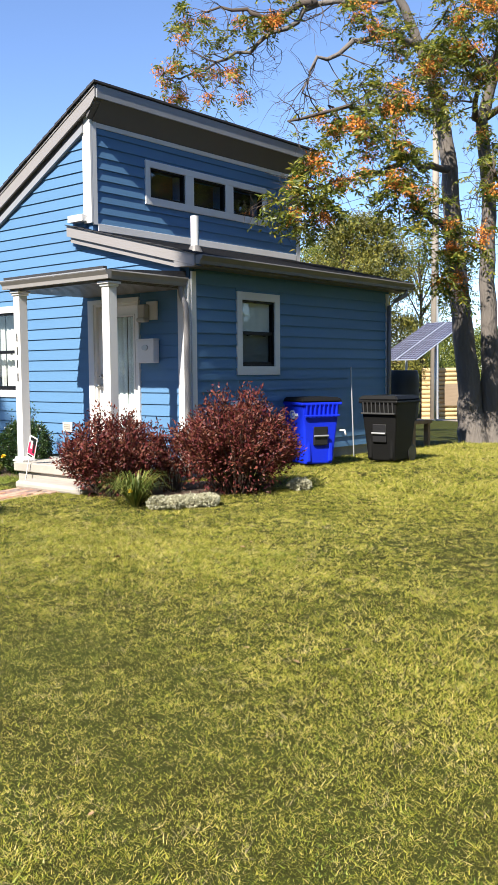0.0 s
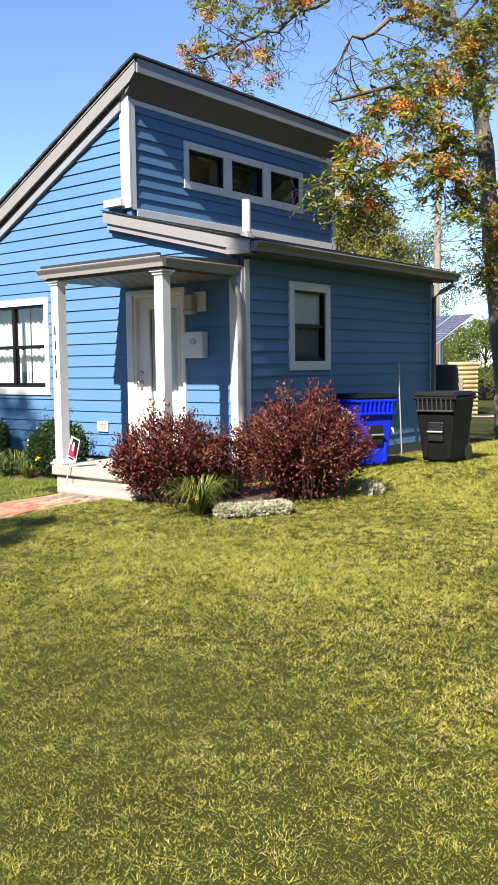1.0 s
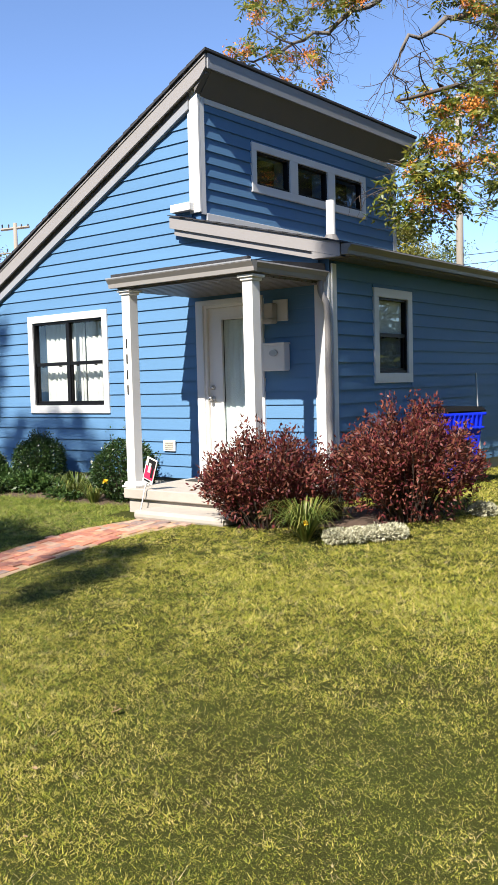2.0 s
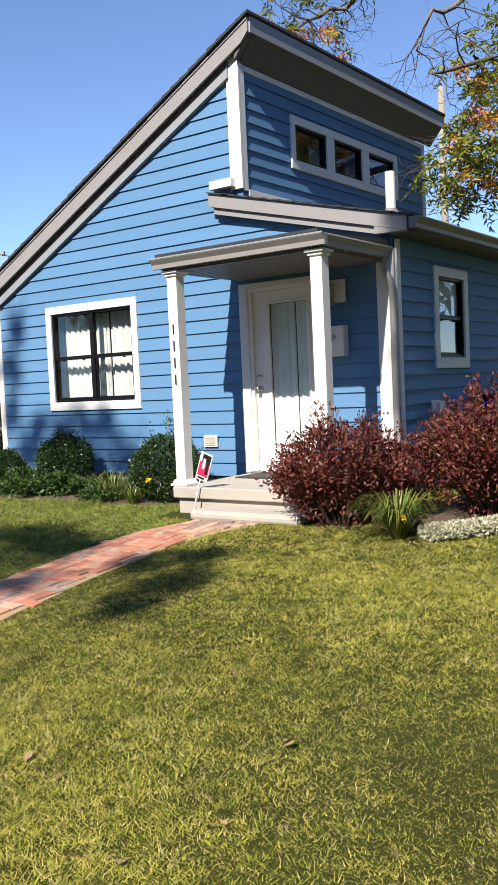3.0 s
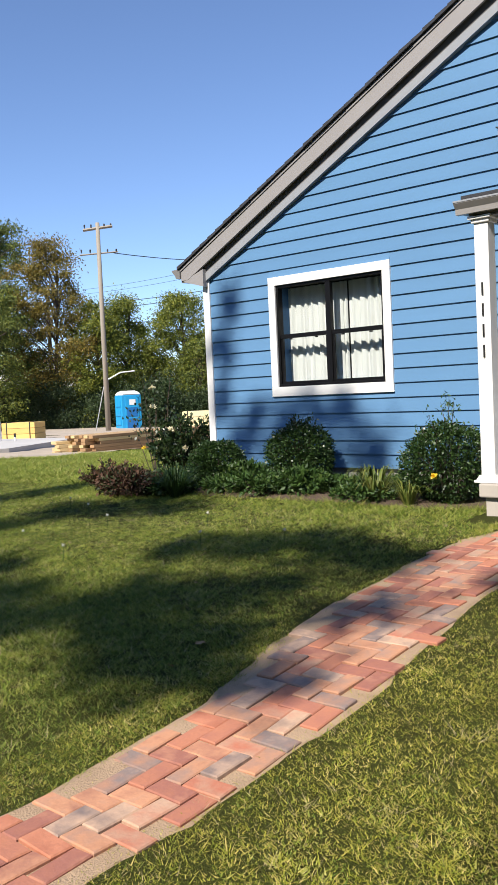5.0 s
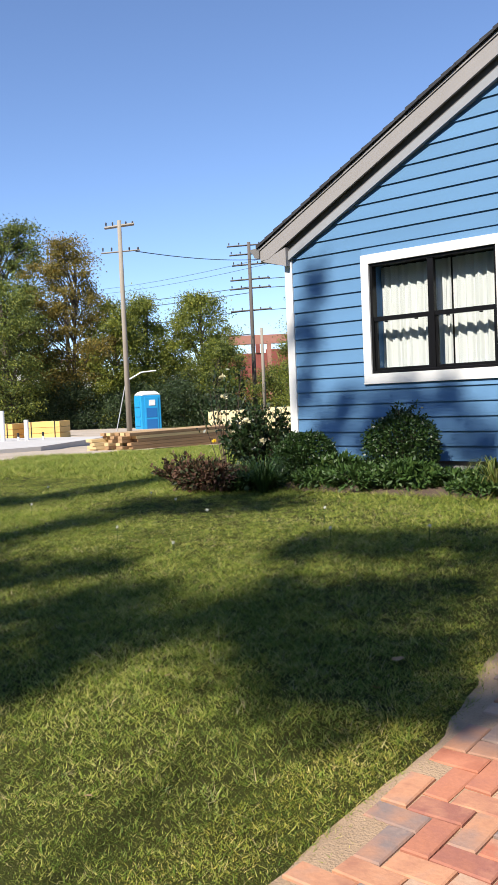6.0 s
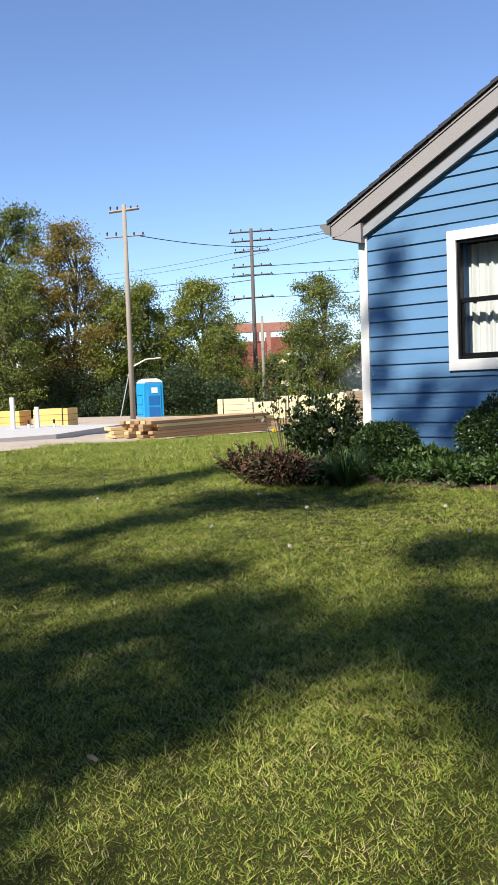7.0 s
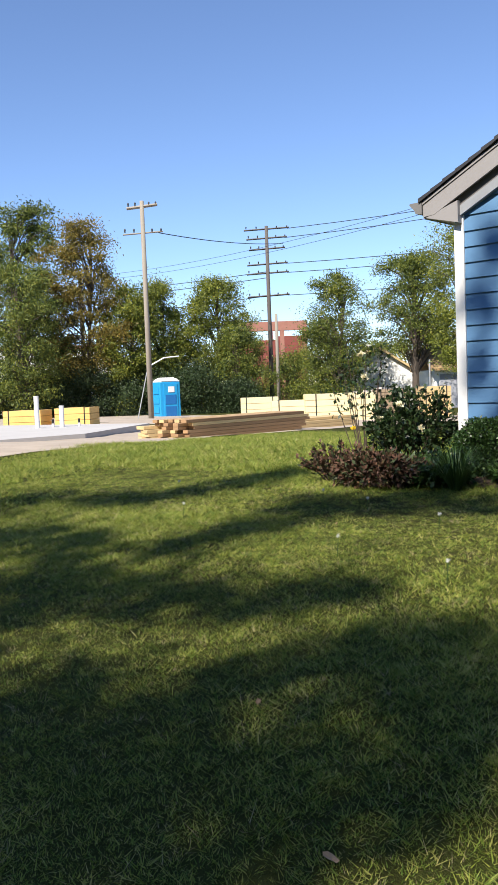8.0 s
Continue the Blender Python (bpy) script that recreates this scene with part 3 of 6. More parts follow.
part("porch_gutter", prism([(P[1] - 0.06 - a, z) for a, z in prof], "y", P[2] + 0.062, P[3]), LIT_GUTTER, porch)
part("porch_gutter", prism([(P[0] + 0.06 + a, z) for a, z in prof], "y", P[2] + 0.062, P[3]), LIT_GUTTER, porch)
# Pale strip along the lip carries the gutter's highlight in its colour.
part("gutter_lip", box(P[0] - 0.032, P[1] + 0.032, P[2] - 0.034, P[2] - 0.024, 2.705, 2.72, 0.002), EAVE_GREY, porch, "pale gutter lip with its highlight put into the colour")
part("porch_drip_edge", box(P[0] + 0.03, P[1] - 0.03, P[2] - 0.01, P[2] + 0.05, 2.722, 2.756, 0.003), SHINGLE, porch)


def porch_post(x, y):
    post = empty("porch_post", "square white porch post with cap and base", "post", "porch posts")
    part("shaft", box(x - 0.062, x + 0.062, y - 0.062, y + 0.062, 0.43, 2.56, 0.004), WHITE, post)
    bm = box(x - 0.10, x + 0.10, y - 0.10, y + 0.10, 2.565, 2.592, 0.006)
    box_into(bm, x - 0.08, x + 0.08, y - 0.08, y + 0.08, 2.535, 2.566, 0.008)
    part("cap", bm, WHITE, post)
    bm = box(x - 0.108, x + 0.108, y - 0.108, y + 0.108, 0.402, 0.425, 0.004)
    v = prism([(x - 0.095, 0.425), (x + 0.095, 0.425), (x + 0.068, 0.465), (x - 0.068, 0.465)], "y", y - 0.09, y + 0.09)
    me = bpy.data.meshes.new("tmp")
    v.to_mesh(me)
    v.free()
    bm.from_mesh(me)
    bpy.data.meshes.remove(me)
    part("base", bm, WHITE, post)
    return post


post_a = porch_post(-0.02, -1.21)
post_b = porch_post(1.70, -1.21)
# the numbers on the post, as plain bars
NUMBER = mat("black_metal", (0.015, 0.015, 0.016), rough=0.4, vary=0.1, bump=0.02)
for i, zz in enumerate((2.0, 1.83, 1.66, 1.49)):
    part("number_plate", box(-0.028, -0.012, -1.282, -1.2725, zz - 0.052, zz + 0.052, 0.002), NUMBER, post_a, "black metal bar")
slab = part("porch_slab", box(-0.075, 1.87, -1.345, -0.0, 0.285, 0.40, 0.012), CONCRETE, None)
tagged(slab, "pale concrete porch slab", "porch slab", kind="structure")
part("slab_base", box(-0.035, 1.84, -1.30, 0.0, -0.05, 0.284, 0.006), CONCRETE, slab, "concrete block base")
step = tagged(part("step", box(0.41, 1.66, -1.68, -1.305, 0.125, 0.225, 0.035), CONCRETE, None), "pale concrete doorstep", "step", kind="structure")
part("riser", box(0.45, 1.62, -1.64, -1.305, -0.05, 0.124, 0.004), CONCRETE, step)

# ---- porch and wall fittings ----
GALV = mat("galvanised", (0.45, 0.46, 0.47), rough=0.45, metal=0.6, vary=0.1, bump=0.05)
mailbox = empty("mailbox", "white wall mailbox with an oval grey badge beside the door", "mailbox")
part("body", box(1.0, 1.30, -0.135, -0.024, 1.66, 1.96, 0.012), WHITE, mailbox)
part("lid", box(0.99, 1.31, -0.148, -0.024, 1.955, 1.975, 0.006), WHITE, mailbox)
bm = bmesh.new()
bmesh.ops.create_cone(bm, cap_ends=True, segments=24, radius1=0.06, radius2=0.055, depth=0.012, matrix=Matrix.Translation((1.15, -0.142, 1.86)) @ Matrix.Rotation(radians(90), 4, "X") @ Matrix.Diagonal((1.0, 0.62, 1.0, 1.0)))
part("badge", bm, GALV, mailbox, "oval metal badge")
lamp = empty("wall_lamp", "boxy beige wall lamp beside the door", "wall lamp")
BEIGE = mat("beige_metal", (0.42, 0.38, 0.32), rough=0.5, vary=0.1, bump=0.05)
part("back_plate", box(1.09, 1.29, -0.05, -0.024, 2.22, 2.46, 0.006), WHITE, lamp)
part("housing", box(1.03, 1.16, -0.15, -0.052, 2.22, 2.42, 0.012), BEIGE, lamp)
part("shade", box(1.02, 1.17, -0.17, -0.06, 2.19, 2.25, 0.02), BEIGE, lamp)
vent = empty("wall_vent", "small beige wall vent in a white surround", "vent")
part("surround", box(-0.70, -0.50, -0.045, -0.02, 0.70, 0.835, 0.004), WHITE, vent)
for i in range(4):
    part("louvre", prism([(-0.052, 0.722 + i * 0.026), (-0.046, 0.722 + i * 0.026), (-0.046, 0.742 + i * 0.026), (-0.050, 0.742 + i * 0.026)], "x", -0.675, -0.525), BEIGE, vent)
box_b = empty("outlet_box", "white plastic hooded box on the side wall", "vent")
part("hood", prism([(1.862, 1.02), (1.965, 1.02), (1.955, 1.09), (1.92, 1.14), (1.862, 1.15)], "y", 0.72, 0.88), WHITE, box_b)
hose = empty("hose_bib", "small brass and white tap by the side wall", "tap")
part("pipe", tube([(1.85, 3.3, 0.62), (1.95, 3.3, 0.62), (1.97, 3.3, 0.55)], 0.016, 8), WHITE, hose, smooth=True)

sign = empty("yard_sign", "small red and white yard sign on a thin stake", "sign")
STICKER_RED = mat("sign_red", (0.62, 0.03, 0.10), rough=0.4, vary=0.06, bump=0.02)
part("stake", tube([(0.22, -1.40, 0.10), (0.235, -1.38, 0.42), (0.25, -1.36, 0.62)], 0.008, 6), WHITE, sign)
sg = part("panel", box(-0.068, 0.068, -0.004, 0.004, -0.15, 0.15, 0.006), WHITE, None)
sg.parent = sign
sg.matrix_basis = pose(0.285, -1.385, 0.635, 8, 12, 12)
for i, (b, m2) in enumerate((((-0.056, 0.058, -0.10, 0.05), STICKER_RED), ((-0.035, 0.056, 0.05, 0.135), NUMBER), ((0.02, 0.05, -0.07, 0.06), NUMBER), ((-0.02, 0.008, -0.02, 0.09), WHITE), ((-0.045, 0.03, -0.128, -0.112), NUMBER))):
    g = part("sign_bar", box(b[0], b[1], -0.0065 - 0.001 * i, -0.0045, b[2], b[3], 0), m2, None)
    g.parent = sg
mat_ob = tagged(part("doormat", box(0.10, 0.85, -0.52, -0.09, 0.4005, 0.415, 0.004), mat("dark_rubber", (0.03, 0.028, 0.026), rough=0.9, vary=0.3, grain=200, bump=0.6), None), "dark rubber doormat on the porch slab", "doormat")

foot = Vector((0.22, -1.40, 0.10))
sign.matrix_basis = Matrix.Translation(foot) @ Matrix.Rotation(radians(11), 4, "Y") @ Matrix.Translation(-foot)

# ---- bins ----
BLUE_PLASTIC = mat("blue_plastic", (0.008, 0.03, 0.66), rough=0.45, spec=0.3, vary=0.08, scale=3, grain=120, bump=0.1)
BLACK_PLASTIC = mat("black_plastic", (0.007, 0.007, 0.007), rough=0.55, spec=0.2, vary=0.15, scale=3, grain=120, bump=0.15)
GREY_PLASTIC = mat("grey_plastic", (0.05, 0.05, 0.05), rough=0.5, spec=0.25, vary=0.15, scale=3, grain=120, bump=0.1)


def tapered(x0, x1, y0, y1, z0, z1, grow, bevel=0.02):
    bm = box(x0, x1, y0, y1, z0, z1, 0)
    for v in bm.verts:
        if v.co.z > (z0 + z1) / 2:
            v.co.x *= grow
            v.co.y *= grow
    bmesh.ops.bevel(bm, geom=bm.edges[:], offset=bevel, segments=3, affect="EDGES", profile=0.5)
    return bm


def wheelie_bin(m, label, body, lid, rib):
    """A two-wheeled refuse bin facing -y, standing on z = 0."""
    b = empty("wheelie_bin", label, "bin", "bins")
    parts = [part("body", tapered(-0.215, 0.215, -0.24, 0.24, 0.03, 0.90, 1.36, 0.03), body, b)]
    parts.append(part("rim", box(-0.315, 0.315, -0.345, 0.345, 0.855, 0.90, 0.015), body, b))
    dome = box(-0.325, 0.325, -0.36, 0.36, 0.905, 0.965, 0.0)
    for v in dome.verts:
        if v.co.z > 0.93:
            v.co.x *= 0.86
            v.co.y *= 0.88
    bmesh.ops.bevel(dome, geom=dome.edges[:], offset=0.015, segments=2, affect="EDGES")
    parts.append(part("lid", dome, lid, b, "dark lid"))
    for i in range(8):
        x = -0.235 + i * 0.067
        parts.append(part("rib", prism([(-0.35, 0.87), (-0.33, 0.72), (-0.28, 0.74), (-0.30, 0.87)], "x", x - 0.008, x + 0.008), rib, b))
    parts.append(part("rib_bar", box(-0.27, 0.27, -0.352, -0.325, 0.70, 0.725, 0.006), rib, b))
    # Raised box, not a hollow: the pocket's shade is put into its black.
    parts.append(part("pocket", box(-0.11, 0.11, -0.300, -0.262, 0.30, 0.56, 0.012), NUMBER, b, "raised black box standing for the shaded lift pocket"))
    parts.append(part("grab_bar", tube([(-0.11, -0.318, 0.43), (0.11, -0.318, 0.43)], 0.014, 8), GALV, b, "metal grab bar"))
    for sx in (-0.17, 0.17):
        parts.append(part("corner_rib", box(sx - 0.035, sx + 0.035, -0.272, -0.23, 0.06, 0.55, 0.02), body, b))
        w = part("wheel", tube([(sx * 1.2 - 0.03, 0.27, 0.12), (sx * 1.2 + 0.03, 0.27, 0.12)], 0.12, 18), NUMBER, b, "black wheel")
    parts.append(part("handle", tube([(-0.2, 0.36, 0.86), (0.2, 0.36, 0.86)], 0.016, 8), body, b))
    b.matrix_basis = m
    return b


gz = float(ground_z(2.8, 2.9))
wheelie_bin(pose(2.94, 2.98, gz + 0.005, 0, 0, 2), "black wheeled refuse bin with a ribbed front, beside the house", BLACK_PLASTIC, BLACK_PLASTIC, GREY_PLASTIC)
blue = wheelie_bin(pose(2.22, 2.05, float(ground_z(2.3, 2.0)) + 0.005, 0, 0, 63), "bright blue wheeled recycling bin with a dark lid", BLUE_PLASTIC, BLACK_PLASTIC, BLUE_PLASTIC)
LOGO = mat("pale_print", (0.75, 0.78, 0.85), rough=0.5, vary=0.05, bump=0)
for y0, y1, z0, z1 in ((-0.03, 0.07, 0.755, 0.78), (-0.03, 0.07, 0.665, 0.69), (-0.05, -0.025, 0.68, 0.765), (0.065, 0.09, 0.68, 0.765), (-0.14, 0.02, 0.705, 0.74), (0.09, 0.13, 0.71, 0.735)):
    g = part("printed_mark", box(-0.289, -0.265, y0, y1, z0, z1, 0), LOGO, None)
    g.parent = blue
barrel = empty("rain_barrel", "dark grey plastic rain barrel on a timber stand", "barrel")
bzr = [(0.62, 0.27), (0.66, 0.29), (0.80, 0.315), (0.86, 0.305), (0.92, 0.32), (1.10, 0.325), (1.16, 0.31), (1.22, 0.322), (1.38, 0.31), (1.48, 0.29), (1.50, 0.26)]
BX, BY = 1.27, 6.23
part("drum", tube([(BX, BY, z * 1.03) for z, r in bzr], [r * 0.92 for z, r in bzr], 24), GREY_PLASTIC, barrel, smooth=True)
STAND = mat("stand_timber", (0.26, 0.17, 0.09), rough=0.8, vary=0.2, scale=6, grain=60, bump=0.3)
for dx in (-0.35, 0.35):
    for dy in (-0.27, 0.27):
        part("stand_leg", box(BX + dx - 0.045, BX + dx + 0.045, BY + dy - 0.045, BY + dy + 0.045, -0.1, 0.57, 0.004), STAND, barrel, "timber leg")
part("stand_top", box(BX - 0.42, BX + 0.42, BY - 0.34, BY + 0.34, 0.57, 0.634, 0.004), STAND, barrel, "timber top")
rod = tagged(part("garden_rod", tube([(2.02, 3.45, 0.2), (1.93, 3.5, 1.6)], 0.011, 6), GALV, None), "thin grey metal rod leaning on the wall", "rod")

# ---- solar panels ----
PV = mat("solar_cell", (0.014, 0.016, 0.05), rough=0.3, vary=0.15, scale=5, grain=30, bump=0.02)
PVLINE = mat("solar_frame", (0.50, 0.52, 0.60), rough=0.5, metal=0.2, vary=0.05, bump=0.02)
solar = empty("solar_array", "ground-mounted dark blue solar panels on a steel frame", "solar panel")
sm = pose(-6.95, 21.3, 1.95, 26.6, 0, -11)
cell_box = box(0.008, 0.148, 0.008, 0.150, 0.0155, 0.02, 0)
cell_mesh = bpy.data.meshes.new("cell")
cell_box.to_mesh(cell_mesh)
cell_box.free()
cell_mesh.materials.append(PV)
for c in range(2):
    for r in range(2):
        px0, py0 = -1.0 - c * 1.06, r * 1.71
        fr = part("panel_frame", box(px0, px0 + 1.0, py0, py0 + 1.70, -0.02, 0.015, 0.004), PVLINE, solar)
        fr.matrix_basis = sm
        for i in range(6):
            for j in range(10):
                cell = new("cell", cell_mesh)
                cell.parent = solar
                cell.matrix_basis = sm @ Matrix.Translation((px0 + 0.012 + i * 0.163, py0 + 0.012 + j * 0.168, 0))
for px, py, top in ((-7.9, 22.2, 2.3), (-7.5, 23.8, 3.1)):
    part("support_post", tube([(px, py, -0.9), (px, py, top)], 0.05, 10), GALV, solar, smooth=True)

# ---- leaves ----
def leaf_quads(centres, length, width, rng, up=0.3, droop=0.0, out=None):
    """Folded kite leaves at the centres, turned at random; up: how far they lean to face the sky; out: directions they point to."""
    n = len(centres)
    d = rng.normal(size=(n, 3))
    if out is not None:
        d = d * 0.7 + out
    d[:, 2] -= droop
    d /= np.linalg.norm(d, axis=1, keepdims=True) + 1e-9
    nrm = rng.normal(size=(n, 3)) * (1 - up) + np.array([0, 0, 1.0]) * up
    s = np.cross(d, nrm)
    s /= np.linalg.norm(s, axis=1, keepdims=True) + 1e-9
    up_v = np.cross(s, d)
    L = length * rng.uniform(0.65, 1.25, (n, 1))
    W = width * rng.uniform(0.7, 1.2, (n, 1))
    a = centres
    b = centres + d * L * 0.45 + s * W * 0.5 + up_v * W * 0.18
    c = centres + d * L - up_v * L * 0.10
    e = centres + d * L * 0.45 - s * W * 0.5 + up_v * W * 0.18
    v = np.stack([a, b, c, e], 1).reshape(-1, 3)
    f = np.arange(n * 4).reshape(n, 4)
    return v, f


def stems_and_leaves(rng, base, rx, ry, h, stems, per, spread=1.0, start=0.25):
    """Arching stems from a base: their tubes, and points along them for leaves with outward directions."""
    bm = bmesh.new()
    pts, outs = [], []
    for i in range(stems):
        a = rng.uniform(0, 2 * math.pi)
        k = math.sqrt(rng.uniform(0.02, 1)) * spread
        top = h * (1 - 0.42 * k * k) * rng.uniform(0.66, 1.16)
        tip = np.array([base[0] + rx * k * math.cos(a), base[1] + ry * k * math.sin(a), base[2] + top])
        b0 = np.array([base[0] + 0.25 * rx * k * math.cos(a), base[1] + 0.25 * ry * k * math.sin(a), base[2] - 0.03])
        mid = b0 * 0.45 + tip * 0.55 + np.array([0, 0, 0.12 * h]) + rng.normal(size=3) * 0.04 * h
        ts = np.linspace(0, 1, 6)[:, None]
        curve = (1 - ts) ** 2 * b0 + 2 * ts * (1 - ts) * mid + ts ** 2 * tip
        tube_into(bm, [tuple(c) for c in curve], [0.008 - 0.0012 * q for q in range(6)], 4, False)
        t = rng.uniform(start, 1.0, (per, 1)) ** 0.8
        c = (1 - t) ** 2 * b0 + 2 * t * (1 - t) * mid + t ** 2 * tip
        dirs = (tip - b0) / (np.linalg.norm(tip - b0) + 1e-9)
        pts.append(c + rng.normal(size=(per, 3)) * 0.035 * h)
        outs.append(np.repeat(dirs[None], per, 0))
    return bm, np.concatenate(pts), np.concatenate(outs)


STEM = mat("dark_stem", (0.06, 0.04, 0.03), rough=0.85, vary=0.2)
BURGUNDY = mat("burgundy_leaf", (0.08, 0.02, 0.025), rough=0.5, spec=0.3, vary=0.2, scale=5, grain=40, bump=0.1, random_by="island", translucent=0.15,
               tones=[(0.030, 0.006, 0.009), (0.080, 0.014, 0.017), (0.145, 0.028, 0.028), (0.12, 0.048, 0.024), (0.21, 0.062, 0.045), (0.10, 0.062, 0.022)])
BOXWOOD = mat("boxwood_leaf", (0.03, 0.07, 0.015), rough=0.4, vary=0.2, scale=6, grain=40, bump=0.1, random_by="island", translucent=0.15,
              tones=[(0.010, 0.026, 0.006), (0.02, 0.048, 0.010), (0.034, 0.068, 0.014), (0.055, 0.095, 0.022)])
ROSE_LEAF = mat("rose_leaf", (0.03, 0.06, 0.02), rough=0.38, vary=0.2, scale=6, grain=40, bump=0.1, random_by="island", translucent=0.2,
                tones=[(0.008, 0.018, 0.006), (0.016, 0.036, 0.010), (0.03, 0.055, 0.016), (0.06, 0.08, 0.025)])
DUSTY = mat("silver_leaf", (0.5, 0.53, 0.47), rough=0.8, vary=0.15, scale=8, grain=60, bump=0.2, random_by="island", tones=[(0.30, 0.30, 0.19), (0.48, 0.46, 0.32), (0.62, 0.59, 0.44)])
STRAP = mat("strap_leaf", (0.12, 0.18, 0.04), rough=0.45, vary=0.15, random_by="island", translucent=0.25, tones=[(0.05, 0.085, 0.014), (0.10, 0.145, 0.024), (0.18, 0.20, 0.04), (0.30, 0.25, 0.08)])
RUSTY = mat("rusty_leaf", (0.2, 0.08, 0.05), rough=0.7, vary=0.2, random_by="island", translucent=0.15, tones=[(0.030, 0.022, 0.013), (0.075, 0.036, 0.022), (0.13, 0.060, 0.033), (0.035, 0.05, 0.016), (0.05, 0.075, 0.022)])
HERB = mat("green_herb", (0.08, 0.16, 0.03), rough=0.5, vary=0.2, random_by="island", translucent=0.25, tones=[(0.018, 0.042, 0.009), (0.035, 0.078, 0.015), (0.062, 0.12, 0.025), (0.11, 0.16, 0.038)])
PETAL = mat("pale_petal", (0.78, 0.72, 0.50), rough=0.6, vary=0.08, translucent=0.2)
YELLOW = mat("yellow_petal", (0.75, 0.52, 0.03), rough=0.6, vary=0.1, translucent=0.2)


def shrub(name, label, x, y, rx, ry, h, stems, per, length, width, m, seed, spread=1.0, start=0.25, shell=0, up=0.3, shoots=0):
    rng = np.random.default_rng(seed)
    z = float(ground_z(x, y))
    top = empty(name, label, "shrub")
    bm, pts, outs = stems_and_leaves(rng, (x, y, z), rx, ry, h, stems, per, spread, start)
    part("stem_growth", bm, STEM, top)
    if shoots:
        b2, p2, o2 = stems_and_leaves(rng, (x, y, z), rx * 0.95, ry * 0.95, h * 1.1, shoots, 34, 1.0, 0.62)
        part("stem_growth", b2, STEM, top)
        pts, outs = np.concatenate([pts, p2]), np.concatenate([outs, o2])
    v, f = leaf_quads(pts, length, width, rng, up, 0.0, outs)
    if shell:
        d = rng.normal(size=(shell, 3))
        d /= np.linalg.norm(d, axis=1, keepdims=True)
        lump = 0.86 + 0.10 * np.sin(d[:, :1] * 5 + seed) * np.cos(d[:, 1:2] * 6) + rng.normal(size=(shell, 1)) * 0.05
        c = np.array([x, y, z + h * 0.47]) + d * lump * np.array([rx, ry, h * 0.52])
        keep = c[:, 2] > z + 0.01
        v2, f2 = leaf_quads(c[keep], length, width, rng, up, 0.0, d[keep])
        f = np.concatenate([f, f2 + len(v)])
        v = np.concatenate([v, v2])
    cloud("foliage", v, f, m, top)
    return top


shrub("burgundy_shrub", "wine-red leafy shrub with upright shoots at the porch corner", 2.0, -1.44, 0.72, 0.60, 0.90, 95, 95, 0.053, 0.021, BURGUNDY, 11, shell=1500, shoots=40)
shrub("burgundy_shrub", "large wine-red leafy shrub with upright shoots by the wall", 3.06, -0.54, 0.74, 0.80, 1.05, 130, 100, 0.053, 0.021, BURGUNDY, 12, shell=2000, shoots=52)
shrub("burgundy_shrub", "low wine-red shoots between two larger shrubs", 2.45, -0.95, 0.26, 0.30, 0.72, 20, 40, 0.058, 0.024, BURGUNDY, 13, shell=100, shoots=6)
shrub("boxwood", "rounded dark green boxwood under the front window", -2.60, -0.50, 0.40, 0.34, 0.72, 60, 40, 0.035, 0.02, BOXWOOD, 21, shell=8000)
shrub("boxwood", "rounded dark green boxwood beside the porch", -0.70, -0.72, 0.46, 0.38, 0.76, 60, 40, 0.035, 0.02, BOXWOOD, 22, shell=8500)
shrub("boxwood", "rounded dark green boxwood at the house corner", -3.76, -0.60, 0.38, 0.34, 0.56, 60, 40, 0.035, 0.02, BOXWOOD, 23, shell=8000)
shrub("rose_bush", "dark-leaved rose bush with pale blooms", -5.1, 0.2, 0.56, 0.46, 0.84, 54, 56, 0.06, 0.038, ROSE_LEAF, 24, start=0.2, shell=500)
shrub("rose_bush", "loose leggy rose with small leaves", -5.75, 0.3, 0.42, 0.36, 1.42, 13, 24, 0.06, 0.035, ROSE_LEAF, 25, start=0.35)
shrub("rusty_shrub", "low rust-red withered perennial", -4.55, -1.25, 0.50, 0.34, 0.30, 60, 40, 0.06, 0.03, RUSTY, 26, shell=1500)
shrub("rusty_shrub", "low dark red sprawling perennial", -5.15, -1.05, 0.45, 0.32, 0.36, 40, 36, 0.05, 0.026, RUSTY, 27)
shrub("perennial", "bright green leafy perennial in the bed", -3.3, -0.65, 0.36, 0.28, 0.26, 45, 40, 0.08, 0.028, HERB, 28, shell=500)
shrub("perennial", "bright green leafy perennial in the bed", -2.35, -0.85, 0.40, 0.28, 0.24, 45, 40, 0.08, 0.03, HERB, 29, shell=500)
shrub("perennial", "sprawling green perennial at the bed's edge", -4.05, -1.15, 0.40, 0.24, 0.20, 45, 40, 0.07, 0.026, HERB, 30, shell=500)
for i, (x, y, hh) in enumerate(((-4.15, -0.85, 0.20), (-3.25, -0.9, 0.17), (-2.75, -1.0, 0.24), (-2.0, -0.7, 0.16), (-1.5, -0.9, 0.15), (-4.6, -0.8, 0.22))):
    shrub("perennial", "leafy green perennial filling the front bed", x, y, 0.40, 0.28, hh, 40, 34, 0.065, 0.024, HERB, 320 + i, shell=350)
shrub("perennial", "sparse tall green shoot by the porch", -0.78, -0.55, 0.14, 0.12, 1.02, 7, 26, 0.05, 0.016, HERB, 31, start=0.5)
shrub("perennial", "green ground cover beside the wall", -1.6, -0.6, 0.50, 0.26, 0.18, 45, 36, 0.07, 0.026, HERB, 32, shell=400)


